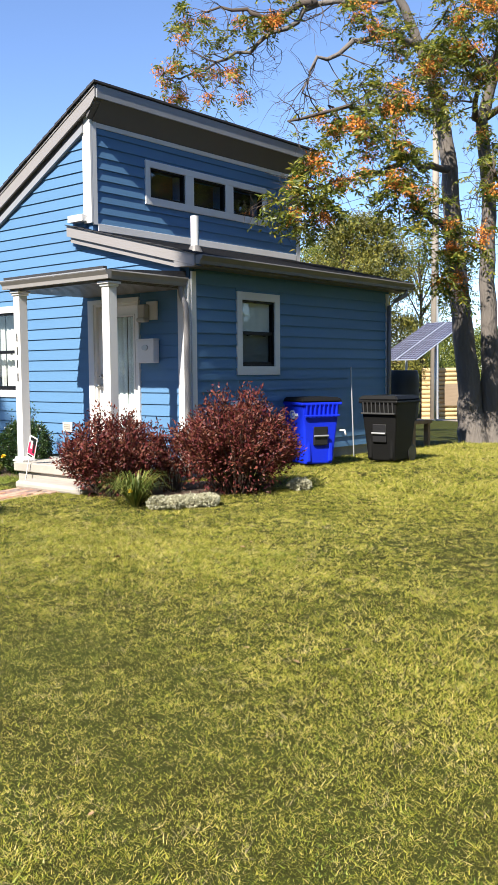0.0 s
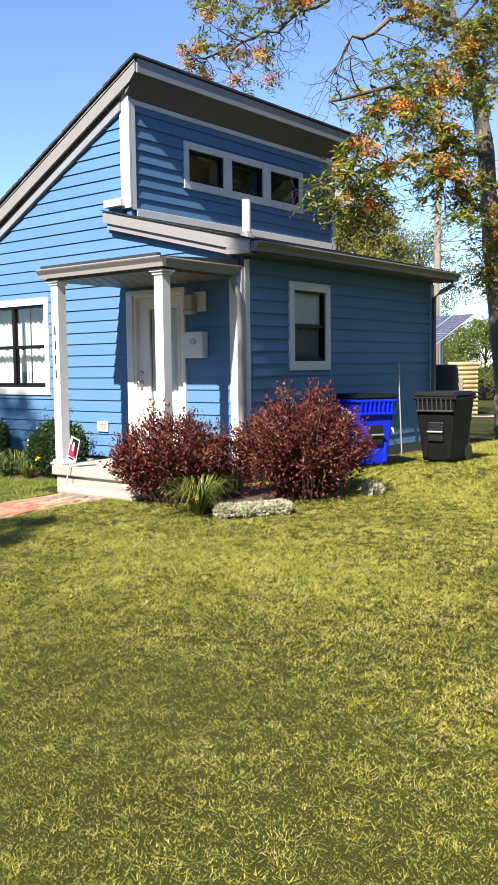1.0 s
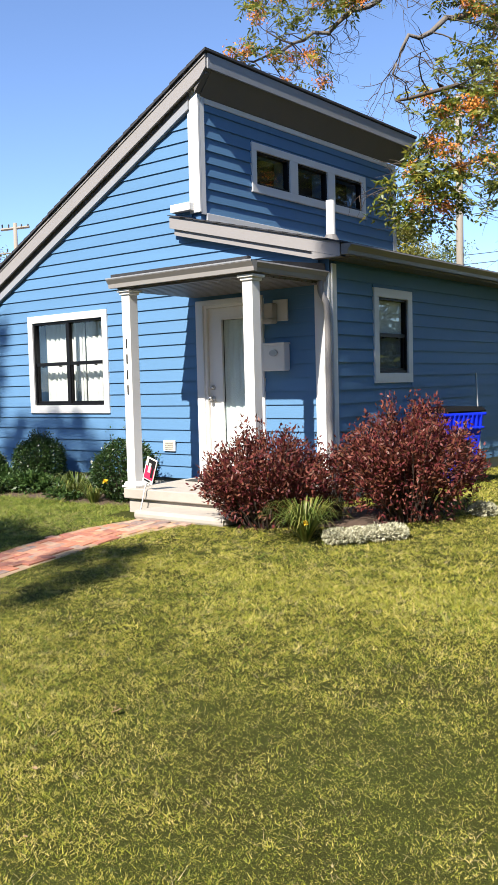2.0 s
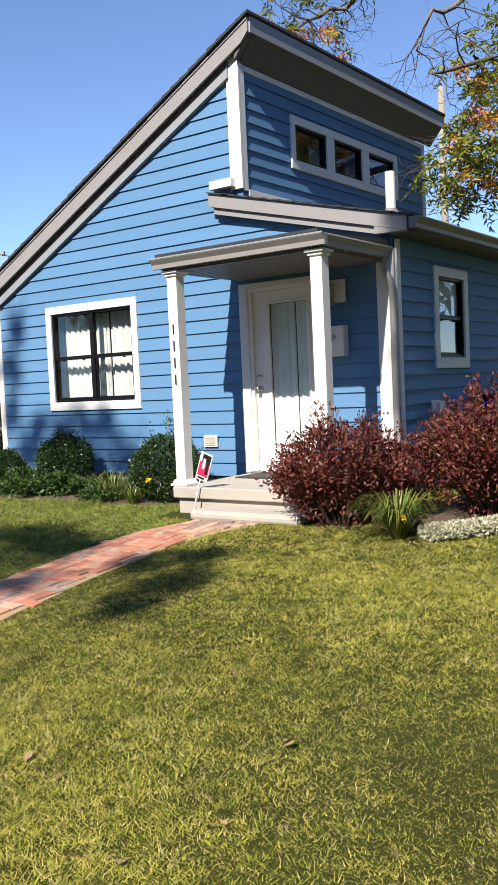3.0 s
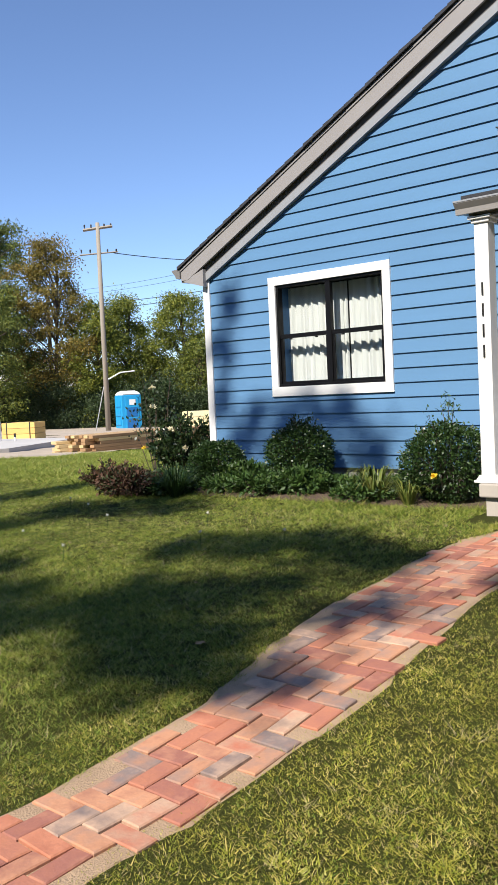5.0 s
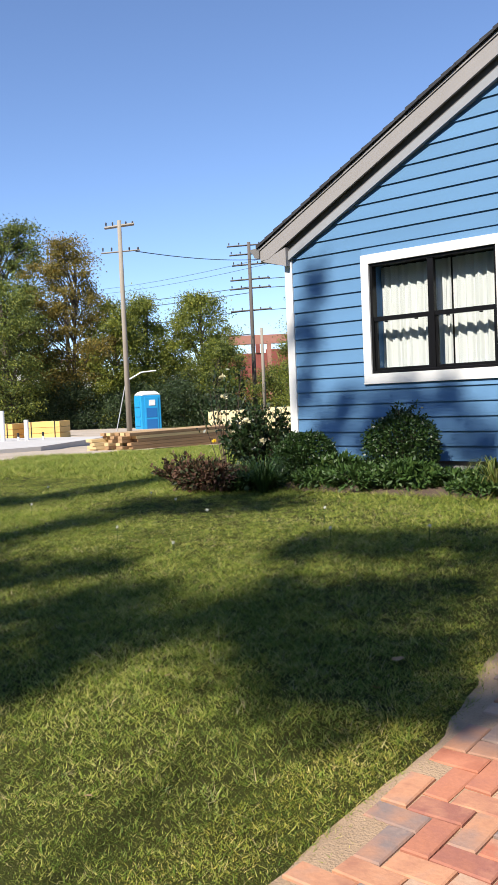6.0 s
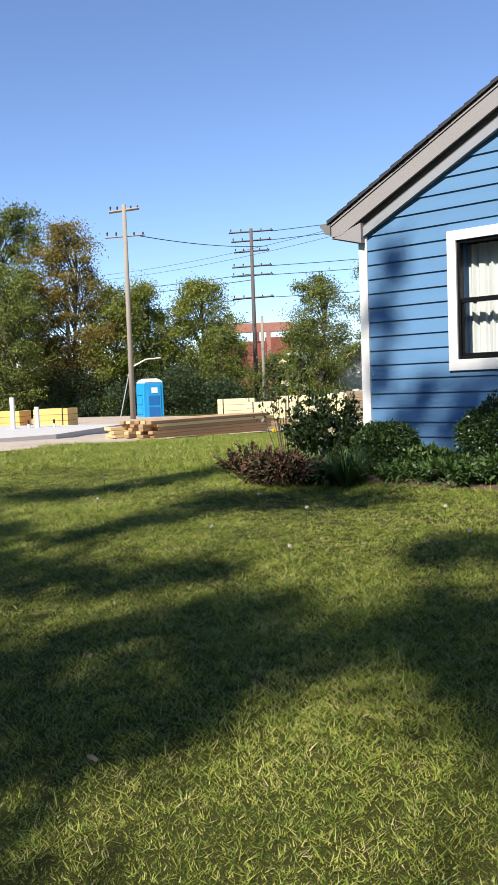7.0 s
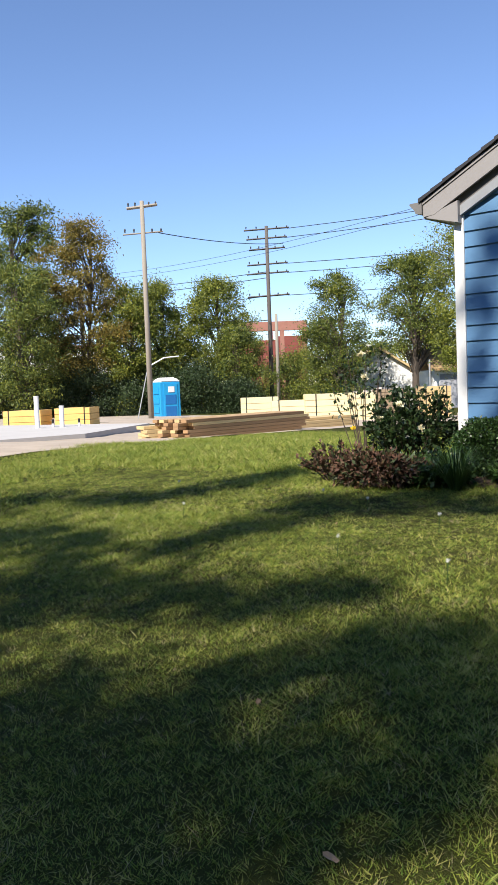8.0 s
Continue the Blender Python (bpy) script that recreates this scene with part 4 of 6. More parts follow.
def strap_plant(name, label, x, y, r, h, n, m, seed, width=0.014):
    """Arching strap leaves from one crown."""
    rng = np.random.default_rng(seed)
    z = float(ground_z(x, y)) - 0.01
    a = rng.uniform(0, 2 * math.pi, n)
    reach, high = r * rng.uniform(0.35, 1.05, n), h * rng.uniform(0.6, 1.1, n)
    vs, fs = [], []
    for i in range(n):
        d = np.array([math.cos(a[i]), math.sin(a[i]), 0])
        s = np.array([-d[1], d[0], 0])
        b = len(vs)
        for k in range(6):
            t = k / 5
            p = np.array([x, y, z]) + d * (0.03 + reach[i] * t) + np.array([0, 0, high[i] * math.sin(t * math.pi * 0.74) * 1.02])
            w = width * (1 - t * t * 0.95) * 0.5
            vs += [p - s * w, p + s * w]
        fs += [(b + 2 * k, b + 2 * k + 1, b + 2 * k + 3, b + 2 * k + 2) for k in range(5)]
    return tagged(cloud(name, vs, fs, m), label, "plant")


strap_plant("daylily", "clump of arching yellow-green daylily leaves", 2.68, -1.76, 0.44, 0.36, 240, STRAP, 41, 0.014)
strap_plant("daylily", "clump of arching grass-like leaves in the bed", -1.35, -0.95, 0.32, 0.34, 120, STRAP, 42)
strap_plant("daylily", "clump of arching grass-like leaves in the bed", -0.95, -1.02, 0.28, 0.26, 80, STRAP, 43)
strap_plant("ornamental_grass", "fine-leaved green clump near the house corner", -3.75, -1.3, 0.42, 0.36, 220, HERB, 44, 0.008)
for i, (x, y) in enumerate(((2.98, -1.70), (3.10, -1.58), (3.22, -1.46), (3.33, -1.34), (3.62, -0.10))):
    shrub("silver_plant", "low silvery-white mound plant at the bed's edge", x, y, 0.14, 0.13, 0.13, 40, 26, 0.028, 0.013, DUSTY, 50 + i, shell=1500)


def bloom(x, y, z, r, m, label, seed):
    rng = np.random.default_rng(seed)
    d = rng.normal(size=(26, 3))
    d[:, 2] = np.abs(d[:, 2])
    d /= np.linalg.norm(d, axis=1, keepdims=True)
    v, f = leaf_quads(np.repeat([[x, y, z]], 26, 0), r, r * 0.8, rng, 0.2, 0, d * 2)
    return tagged(cloud("flower", v, f, m), label, "flower", "flowers")


for i, (x, y, z) in enumerate(((-5.05, -0.1, 0.80), (-5.3, -0.1, 0.66), (-5.75, 0.25, 1.36), (-5.65, 0.15, 1.1), (-4.8, -0.1, 0.56))):
    bloom(x, y, z, 0.055, PETAL, "pale cream rose bloom", 60 + i)
bloom(-5.72, 0.02, 0.55, 0.04, YELLOW, "single yellow flower on the rose", 70)
bloom(2.84, -1.98, 0.31, 0.032, YELLOW, "single yellow daylily flower", 71)
bloom(-0.62, -1.12, 0.42, 0.04, YELLOW, "pale yellow lily flower", 72)

# beds
def patch(name, label, outline, m, dz):
    """A low mound of soil over an oval, following the ground."""
    x0, y0, rx, ry = outline
    vs, fs = [(x0, y0, float(ground_z(x0, y0)) + dz)], []
    n, rings = 40, 4
    for k in range(1, rings + 1):
        for i in range(n):
            a = 2 * math.pi * i / n
            w = (k / rings) * (1 + 0.06 * math.sin(3 * a + x0) + 0.05 * math.sin(7 * a))
            px, py = x0 + rx * w * math.cos(a), y0 + ry * w * math.sin(a)
            vs.append((px, py, float(ground_z(px, py)) + dz * (1 - (k / rings) ** 3) - (0.02 if k == rings else 0)))
    bm = bmesh.new()
    v = [bm.verts.new(c) for c in vs]
    for i in range(n):
        j = (i + 1) % n
        bm.faces.new((v[0], v[1 + i], v[1 + j]))
        for k in range(rings - 1):
            a, b = 1 + k * n, 1 + (k + 1) * n
            bm.faces.new((v[a + i], v[b + i], v[b + j], v[a + j]))
    return tagged(part(name, bm, m, None, smooth=True), label, "garden bed", kind="structure")


patch("garden_bed_1", "dark mulched bed at the porch corner", (2.45, -0.62, 0.70, 0.70), MULCH, 0.03)
patch("garden_bed_2", "dark mulched bed below the front wall", (-2.75, -0.55, 3.1, 0.75), MULCH, 0.04)

# ---- trees ----
BARK = mat("grey_bark", (0.155, 0.135, 0.12), rough=0.9, vary=0.35, scale=4, grain=26, bump=1.0, depth=0.03, stretch=(1, 1, 0.25))
TWIG = mat("twig_bark", (0.085, 0.065, 0.05), rough=0.9, vary=0.25, bump=0.3)
AILANTHUS = mat("compound_leaf", (0.1, 0.14, 0.02), rough=0.45, vary=0.15, scale=2, grain=30, bump=0.05, random_by="island", translucent=0.35,
                tones=[(0.040, 0.068, 0.011), (0.09, 0.13, 0.018), (0.165, 0.20, 0.025), (0.29, 0.28, 0.04), (0.44, 0.34, 0.05)])
SEED = mat("orange_seed", (0.4, 0.13, 0.03), rough=0.7, vary=0.2, random_by="island", translucent=0.2, tones=[(0.42, 0.14, 0.025), (0.70, 0.22, 0.035), (0.80, 0.36, 0.06), (0.68, 0.13, 0.05)])


def limb_points(points, steps, rng, jitter):
    p = [np.array(q, dtype=float) for q in points]
    out = []
    for i in range(len(p) - 1):
        for k in range(steps):
            out.append(p[i] + (p[i + 1] - p[i]) * k / steps + (rng.normal(size=3) * jitter if (i or k) else 0))
    return out + [p[-1]]


def twigs_into(bm, rng, start, direction, length, radius, depth):
    """Crooked twigs that fork; returns their tips."""
    p, d = np.array(start, dtype=float), np.array(direction, dtype=float)
    pts = [p]
    for k in range(4):
        d = d + rng.normal(size=3) * 0.28 + np.array([0, 0, -0.05])
        d /= np.linalg.norm(d)
        pts.append(pts[-1] + d * length / 4)
    tube_into(bm, [tuple(q) for q in pts], [radius * (1 - 0.17 * k) for k in range(5)], 4, False)
    tips = [(pts[-1], d)]
    if depth:
        for k in (2, 3, 4):
            e = d + rng.normal(size=3) * 0.75
            tips += twigs_into(bm, rng, pts[k], e / np.linalg.norm(e), length * rng.uniform(0.5, 0.8), radius * 0.55, depth - 1)
    return tips


def fronds(rng, tips, per, length, pairs):
    """Compound leaves: a midrib of paired leaflets that arches down from each tip."""
    cs, outs = [], []
    for p, d in tips:
        for i in range(per):
            e = d * 0.4 + rng.normal(size=3)
            e[2] *= 0.5
            e /= np.linalg.norm(e)
            s = np.cross(e, [0, 0, 1.0])
            s /= np.linalg.norm(s) + 1e-9
            L = length * rng.uniform(0.6, 1.2)
            for k in range(pairs):
                t = (k + 1) / pairs
                c = p + e * L * t - np.array([0, 0, 0.45 * L * t * t])
                for sgn in (-1, 1):
                    cs.append(c)
                    outs.append(sgn * s * 1.6 + e * 0.5 + np.array([0, 0, -0.5]))
    return np.array(cs), np.array(outs)


rng = np.random.default_rng(5)
tree = empty("heaven_tree", "tall twin-trunked tree with compound leaves and orange seed clusters", "tree")
L_T = [(1.86, 8.02, -0.1), (1.78, 7.97, 0.5), (1.75, 7.97, 1.05), (1.6, 7.9, 2.59), (1.46, 7.83, 4.11), (1.36, 7.77, 5.41), (1.23, 7.7, 6.48), (0.97, 7.34, 7.7), (0.7, 6.95, 8.59), (0.53, 6.73, 9.7)]
R_T = [(2.12, 8.25, -0.1), (2.09, 8.22, 0.5), (2.05, 8.22, 1.6), (1.97, 8.17, 3.24), (2.0, 8.2, 4.85), (1.9, 8.03, 6.27), (2.27, 7.99, 7.37), (2.55, 7.79, 8.85), (2.7, 7.6, 10.2)]
for pts, r0 in ((L_T, [0.34, 0.27, 0.225, 0.195, 0.175, 0.155, 0.13, 0.10, 0.08, 0.05]), (R_T, [0.26, 0.20, 0.17, 0.15, 0.135, 0.115, 0.09, 0.06, 0.03])):
    fine = limb_points(pts, 4, rng, 0.012)
    rr = np.interp(np.linspace(0, len(r0) - 1, len(fine)), range(len(r0)), r0)
    part("trunk", tube(fine, [float(a * (1 + 0.05 * math.sin(3.1 * i))) for i, a in enumerate(rr)], 12), BARK, tree, smooth=True)
limbs = [
    [(0.7, 6.95, 8.59), (0.12, 6.59, 8.48), (-0.58, 6.11, 8.52), (-1.1, 5.72, 8.08), (-1.61, 5.32, 7.67), (-2.03, 4.82, 7.43), (-2.51, 4.37, 7.11)],
    [(0.97, 7.34, 7.7), (0.72, 6.61, 7.77), (0.27, 5.97, 7.51), (-0.12, 5.46, 7.11), (-0.27, 5.23, 6.59)],
    [(1.36, 7.77, 5.41), (1.57, 6.18, 5.21), (1.69, 4.86, 4.88), (1.57, 3.71, 4.53), (1.37, 3.08, 4.29)],
    [(1.23, 7.7, 6.48), (1.25, 6.34, 6.29), (1.26, 5.18, 5.94), (1.15, 4.15, 5.83), (0.8, 3.4, 5.52)],
    [(-0.58, 6.11, 8.52), (-1.27, 5.59, 8.29), (-1.62, 5.18, 8.36), (-2.1, 4.75, 8.36)],
    [(1.46, 7.83, 4.11), (1.93, 6.38, 4.1), (2.07, 5.31, 4.34), (2.0, 4.7, 4.53)],
    [(2.0, 8.2, 4.85), (2.5, 7.4, 4.8), (2.75, 6.8, 5.0)],
    [(1.9, 8.03, 6.27), (2.1, 7.2, 6.4), (2.7, 6.7, 6.8)],
    [(1.9, 8.03, 6.27), (2.9, 8.3, 6.9), (3.6, 8.2, 7.3)],
]
bare = bmesh.new()
for i, pts in enumerate(limbs):
    fine = limb_points(pts, 3, rng, 0.05)
    n = len(fine)
    part("limb", tube(fine, [0.075 * (1 - 0.82 * k / n) for k in range(n)], 8), BARK if i < 2 else TWIG, tree, smooth=True)
    for k in range(3, n, 1):
        d = rng.normal(size=3)
        d[2] = -abs(d[2]) * 0.7 if i in (0, 1, 4) else d[2] * 0.6
        twigs_into(bare, rng, fine[k], d / np.linalg.norm(d), rng.uniform(0.5, 1.0), 0.014, 2)
part("twig_growth", bare, TWIG, tree, "bare crooked twigs")
spots = [(0.97, 6.41, 7.76), (1.74, 6.27, 7.15), (2.25, 6.54, 7.38), (1.57, 6.18, 6.58), (2.08, 6.46, 6.25), (2.68, 6.75, 6.86), (1.66, 5.08, 6.21), (1.26, 4.83, 6.33), (0.53, 6.14, 8.09), (-0.9, 5.12, 8.16), (-1.54, 5.24, 8.15), (1.15, 4.15, 5.74), (1.53, 4.41, 5.45), (2.15, 4.79, 5.24), (1.69, 3.33, 4.37)]
spots += [(1.34, 3.08, 4.8), (1.48, 3.18, 3.95), (1.36, 2.85, 4.17), (2.15, 4.79, 4.79), (2.39, 4.92, 4.06), (2.48, 5.54, 3.76), (2.59, 6.15, 3.72), (1.92, 4.65, 4.53), (2.34, 6.03, 3.25), (-2.18, 4.68, 8.36), (-2.35, 4.53, 7.63), (-2.74, 4.15, 7.1), (-1.96, 4.89, 7.01), (2.7, 6.76, 5.04), (2.96, 6.33, 7.52)]
spots += [(2.3, 7.4, 8.2), (3.0, 7.3, 7.9), (1.7, 7.2, 8.3), (2.9, 7.2, 6.2), (1.9, 7.3, 7.1), (3.3, 7.4, 7.0), (1.2, 7.0, 7.3), (2.5, 7.2, 5.6)]
tw = bmesh.new()
leaf_c, leaf_o, seed_c, seed_o = [], [], [], []
ends = [np.array(q) for l in limbs for q in l] + [np.array(q) for q in L_T[5:]] + [np.array(q) for q in R_T[4:]]
for s, c in enumerate(spots):
    c = np.array(c)
    near = min(ends, key=lambda q: np.linalg.norm(q - c))
    left_side = c[0] < -0.5
    tube_into(tw, [tuple(near), tuple((near + c) / 2 + rng.normal(size=3) * 0.06), tuple(c)], [0.022, 0.016, 0.010], 5, False)
    tips = []
    for k in range(5 if left_side else 7):
        d = rng.normal(size=3)
        tips += twigs_into(tw, rng, c, d / np.linalg.norm(d), rng.uniform(0.20, 0.42), 0.008, 1)
    rng.shuffle(tips)
    a, b = fronds(rng, tips[: 12 if left_side else 20], 2, 0.34, 9)
    leaf_c.append(a), leaf_o.append(b)
    for p, d in tips[: 6 if left_side else 5]:
        if rng.uniform() < (0.8 if s % 3 != 1 else 0.25):
            q = p + rng.normal(size=(120, 3)) * np.array([0.075, 0.075, 0.065]) - np.array([0, 0, 0.02])
            seed_c.append(q), seed_o.append(rng.normal(size=(120, 3)))
part("twig_growth", tw, TWIG, tree)
v, f = leaf_quads(np.concatenate(leaf_c), 0.11, 0.034, rng, 0.35, 0.1, np.concatenate(leaf_o))
cloud("crown", v, f, AILANTHUS, tree, "yellow-green compound leaves")
v, f = leaf_quads(np.concatenate(seed_c), 0.055, 0.026, rng, 0.1, 0.2, np.concatenate(seed_o))
cloud("seed_growth", v, f, SEED, tree, "orange-red seed clusters")


def far_leaf(name, tones, tr=0.25):
    return mat(name, tones[0], rough=0.6, vary=0.2, scale=0.6, grain=8, bump=0, random_by="island", translucent=tr, tones=tones)


GREEN_FAR = far_leaf("far_leaf_green", [(0.026, 0.044, 0.009), (0.070, 0.102, 0.016), (0.155, 0.185, 0.025), (0.28, 0.275, 0.042)])
OLIVE_FAR = far_leaf("far_leaf_olive", [(0.05, 0.055, 0.012), (0.11, 0.115, 0.018), (0.20, 0.19, 0.026), (0.30, 0.25, 0.035)], 0.15)
GOLD_FAR = far_leaf("far_leaf_gold", [(0.05, 0.055, 0.010), (0.14, 0.115, 0.018), (0.26, 0.18, 0.028), (0.12, 0.13, 0.02)])
LIME_FAR = far_leaf("far_leaf_lime", [(0.04, 0.058, 0.010), (0.115, 0.145, 0.016), (0.22, 0.245, 0.028), (0.33, 0.31, 0.045)])
DARK_FAR = far_leaf("far_leaf_dark", [(0.012, 0.025, 0.008), (0.02, 0.04, 0.01), (0.035, 0.06, 0.014), (0.05, 0.08, 0.02)], 0.1)


def broad_tree(name, label, x, y, h, rx, ry, low, m, seed, clumps=60, per=70, size=0.24, trunk=0.16, puff=0.46, fine=2.9):
    """A tapered trunk with forking limbs and a crown of leaf clumps with gaps; low: where the crown begins."""
    rg = np.random.default_rng(seed)
    z = float(ground_z(x, y)) - 0.1
    top = empty(name, label, "tree")
    bm = bmesh.new()
    lean = rg.normal(size=2) * 0.03 * h
    axis = [(x + lean[0] * t, y + lean[1] * t, z + h * 0.88 * t) for t in (0, 0.12, 0.3, 0.5, 0.7, 0.88, 1.0)]
    tube_into(bm, axis, [trunk * 1.4, trunk, trunk * 0.85, trunk * 0.65, trunk * 0.4, trunk * 0.2, 0.02], 8, True)
    clumps = int(clumps * 1.7)
    u = rg.uniform(0, 1, clumps)
    ang = rg.uniform(0, 2 * math.pi, clumps)
    zz = low + (h - low) * u
    prof = np.sqrt(np.clip(1 - ((u - 0.42) / 0.62) ** 2, 0.02, 1))
    k = prof * np.sqrt(rg.uniform(0.10, 1.0, clumps)) * (0.85 + 0.25 * np.sin(ang * 3 + seed))
    cen = np.stack([x + rx * k * np.cos(ang), y + ry * k * np.sin(ang), z + zz], 1)
    for c in cen[::2]:
        t = min(0.9, max(0.15, (c[2] - z) / (h * 0.88) - 0.22))
        b = np.array([x + lean[0] * t, y + lean[1] * t, z + h * 0.88 * t])
        tube_into(bm, [tuple(b), tuple((b + c) / 2 + np.array([0, 0, 0.05 * h])), tuple(c)], [trunk * 0.3, trunk * 0.18, 0.015], 5, False)
    part("trunk", bm, TWIG if h > 4 else STEM, top)
    per, size, puff = int(per * fine), size * 0.6 * (2.6 / fine) ** 0.5, puff * 0.82
    pts = np.repeat(cen, per, 0) + rg.normal(size=(clumps * per, 3)) * puff * np.array([1, 1, 0.62]) * np.repeat(rg.uniform(0.55, 1.3, clumps), per)[:, None]
    pts = pts[pts[:, 2] > z + 0.15]
    v, f = leaf_quads(pts, size, size * 0.75, rg, 0.25, 0.15)
    f = f[:, [0, 1, 2]]
    cloud("crown", v, f, m, top)
    return top


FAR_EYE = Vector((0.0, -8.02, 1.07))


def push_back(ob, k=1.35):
    """Moves a far thing out along its sight line from the walk's last eye point and enlarges it, so it looks the same
    from there.
    """
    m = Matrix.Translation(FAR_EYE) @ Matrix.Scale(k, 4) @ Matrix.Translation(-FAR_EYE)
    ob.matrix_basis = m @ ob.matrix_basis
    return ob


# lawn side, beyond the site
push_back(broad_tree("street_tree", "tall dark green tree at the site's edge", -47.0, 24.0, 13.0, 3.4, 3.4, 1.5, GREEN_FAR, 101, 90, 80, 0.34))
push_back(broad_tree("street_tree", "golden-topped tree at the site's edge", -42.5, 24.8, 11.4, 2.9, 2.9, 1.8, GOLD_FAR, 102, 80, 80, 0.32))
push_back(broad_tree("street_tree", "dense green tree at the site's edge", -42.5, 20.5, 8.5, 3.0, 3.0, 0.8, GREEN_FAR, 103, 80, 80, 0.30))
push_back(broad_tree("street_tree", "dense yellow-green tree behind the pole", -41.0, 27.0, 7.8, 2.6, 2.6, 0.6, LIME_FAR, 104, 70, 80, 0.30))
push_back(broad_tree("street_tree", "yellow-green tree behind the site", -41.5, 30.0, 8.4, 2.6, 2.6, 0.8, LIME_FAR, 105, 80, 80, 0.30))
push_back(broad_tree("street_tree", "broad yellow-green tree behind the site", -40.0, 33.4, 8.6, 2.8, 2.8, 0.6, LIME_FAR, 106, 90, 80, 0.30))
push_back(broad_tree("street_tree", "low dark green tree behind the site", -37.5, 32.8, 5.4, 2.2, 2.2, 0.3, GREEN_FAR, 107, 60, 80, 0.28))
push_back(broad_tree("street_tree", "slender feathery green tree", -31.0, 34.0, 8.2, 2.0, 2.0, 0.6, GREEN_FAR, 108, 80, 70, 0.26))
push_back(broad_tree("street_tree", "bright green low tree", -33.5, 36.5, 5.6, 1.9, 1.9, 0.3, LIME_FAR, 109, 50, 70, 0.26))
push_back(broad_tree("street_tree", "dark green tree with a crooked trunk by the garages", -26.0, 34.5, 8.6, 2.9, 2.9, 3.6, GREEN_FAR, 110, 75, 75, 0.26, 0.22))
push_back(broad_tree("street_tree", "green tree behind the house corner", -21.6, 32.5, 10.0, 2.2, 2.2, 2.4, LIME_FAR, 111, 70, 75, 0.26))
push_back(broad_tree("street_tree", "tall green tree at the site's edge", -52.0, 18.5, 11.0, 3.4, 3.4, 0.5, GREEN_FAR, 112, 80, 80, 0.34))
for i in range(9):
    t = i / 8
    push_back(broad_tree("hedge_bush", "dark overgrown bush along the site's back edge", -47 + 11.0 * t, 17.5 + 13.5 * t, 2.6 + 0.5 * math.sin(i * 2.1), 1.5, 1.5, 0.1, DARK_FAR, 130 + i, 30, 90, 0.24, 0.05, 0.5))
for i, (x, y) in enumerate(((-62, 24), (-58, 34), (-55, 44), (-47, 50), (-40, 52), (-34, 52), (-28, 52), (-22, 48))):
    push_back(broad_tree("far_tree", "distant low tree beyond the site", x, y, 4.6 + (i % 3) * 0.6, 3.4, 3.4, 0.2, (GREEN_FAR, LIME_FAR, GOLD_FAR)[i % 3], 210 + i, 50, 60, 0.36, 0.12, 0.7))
# behind the house
broad_tree("back_tree", "broad yellow-green tree behind the house", -13.4, 27.0, 9.2, 2.9, 2.9, 1.0, OLIVE_FAR, 151, 150, 95, 0.26)
broad_tree("back_tree", "thin grey-green tree behind the house", -12.0, 31.0, 8.6, 2.6, 2.6, 1.5, GREEN_FAR, 152, 45, 60, 0.24)
broad_tree("back_tree", "sparse tree beyond the lot", -8.0, 38.0, 7.0, 3.0, 3.0, 1.2, GREEN_FAR, 153, 50, 60, 0.28)
broad_tree("back_tree", "green tree far behind the lot", -20.0, 56.0, 6.0, 4.0, 4.0, 0.4, GREEN_FAR, 154, 60, 70, 0.36)
broad_tree("back_tree", "green tree far behind the lot", -14.0, 58.0, 5.4, 4.0, 4.0, 0.4, LIME_FAR, 155, 60, 70, 0.36)
broad_tree("back_tree", "green tree far behind the lot", -7.5, 55.0, 5.8, 4.0, 4.0, 0.4, GREEN_FAR, 156, 60, 70, 0.36)
# behind the walk, towards the street: they shade the lawn and the wall's foot
def shade_tree(label, x, y, shades, seed):
    """An unseen tree; each loose clump hangs up-sun of the spot (x, y, z, radius) that it shades."""
    rg = np.random.default_rng(seed)
    up = np.array([math.cos(sa) * math.cos(se), math.sin(sa) * math.cos(se), math.sin(se)])
    top = empty("shade_tree", label, "tree")
    z = float(ground_z(x, y)) - 0.1
    cen, rad = [], []
    for gx, gy, g, r in shades:
        g0 = np.array([gx, gy, g if g is not None else float(ground_z(gx, gy))])
        cen.append(g0 + up * (gy - y + rg.uniform(-1.0, 1.0)) / -up[1])
        rad.append(r)
    cen = np.array(cen)
    mid = cen.mean(0)
    axis = [np.array([x, y, z]), np.array([x, y, z + 4.5]), np.array([(x + mid[0]) / 2, y, z + 8.5]), mid]
    bm = bmesh.new()
    tube_into(bm, [tuple(p) for p in axis], [0.22, 0.12, 0.015, 0.008], 10, True)
    for c in cen[::3]:
        k = rg.uniform(0.2, 0.9)
        b = axis[2] * (1 - k) + mid * k
        tube_into(bm, [tuple(b), tuple((b + c) / 2 + rg.normal(size=3) * 0.25), tuple(c)], [0.011, 0.009, 0.005], 5, False)
    part("trunk", bm, TWIG, top)
    pts = []
    for c, r in zip(cen, rad):
        n = int(1850 * r * r) + 30
        pts.append(c + rg.normal(size=(n, 3)) * r * np.array([0.62, 0.62, 0.55]))
    v, f = leaf_quads(np.concatenate(pts), 0.17, 0.105, rg, 0.25, 0.15)
    cloud("crown", v, f, GREEN_FAR, top)
    return top


def on_lawn(*spots):
    return [(x, y, None, r) for x, y, r in spots]


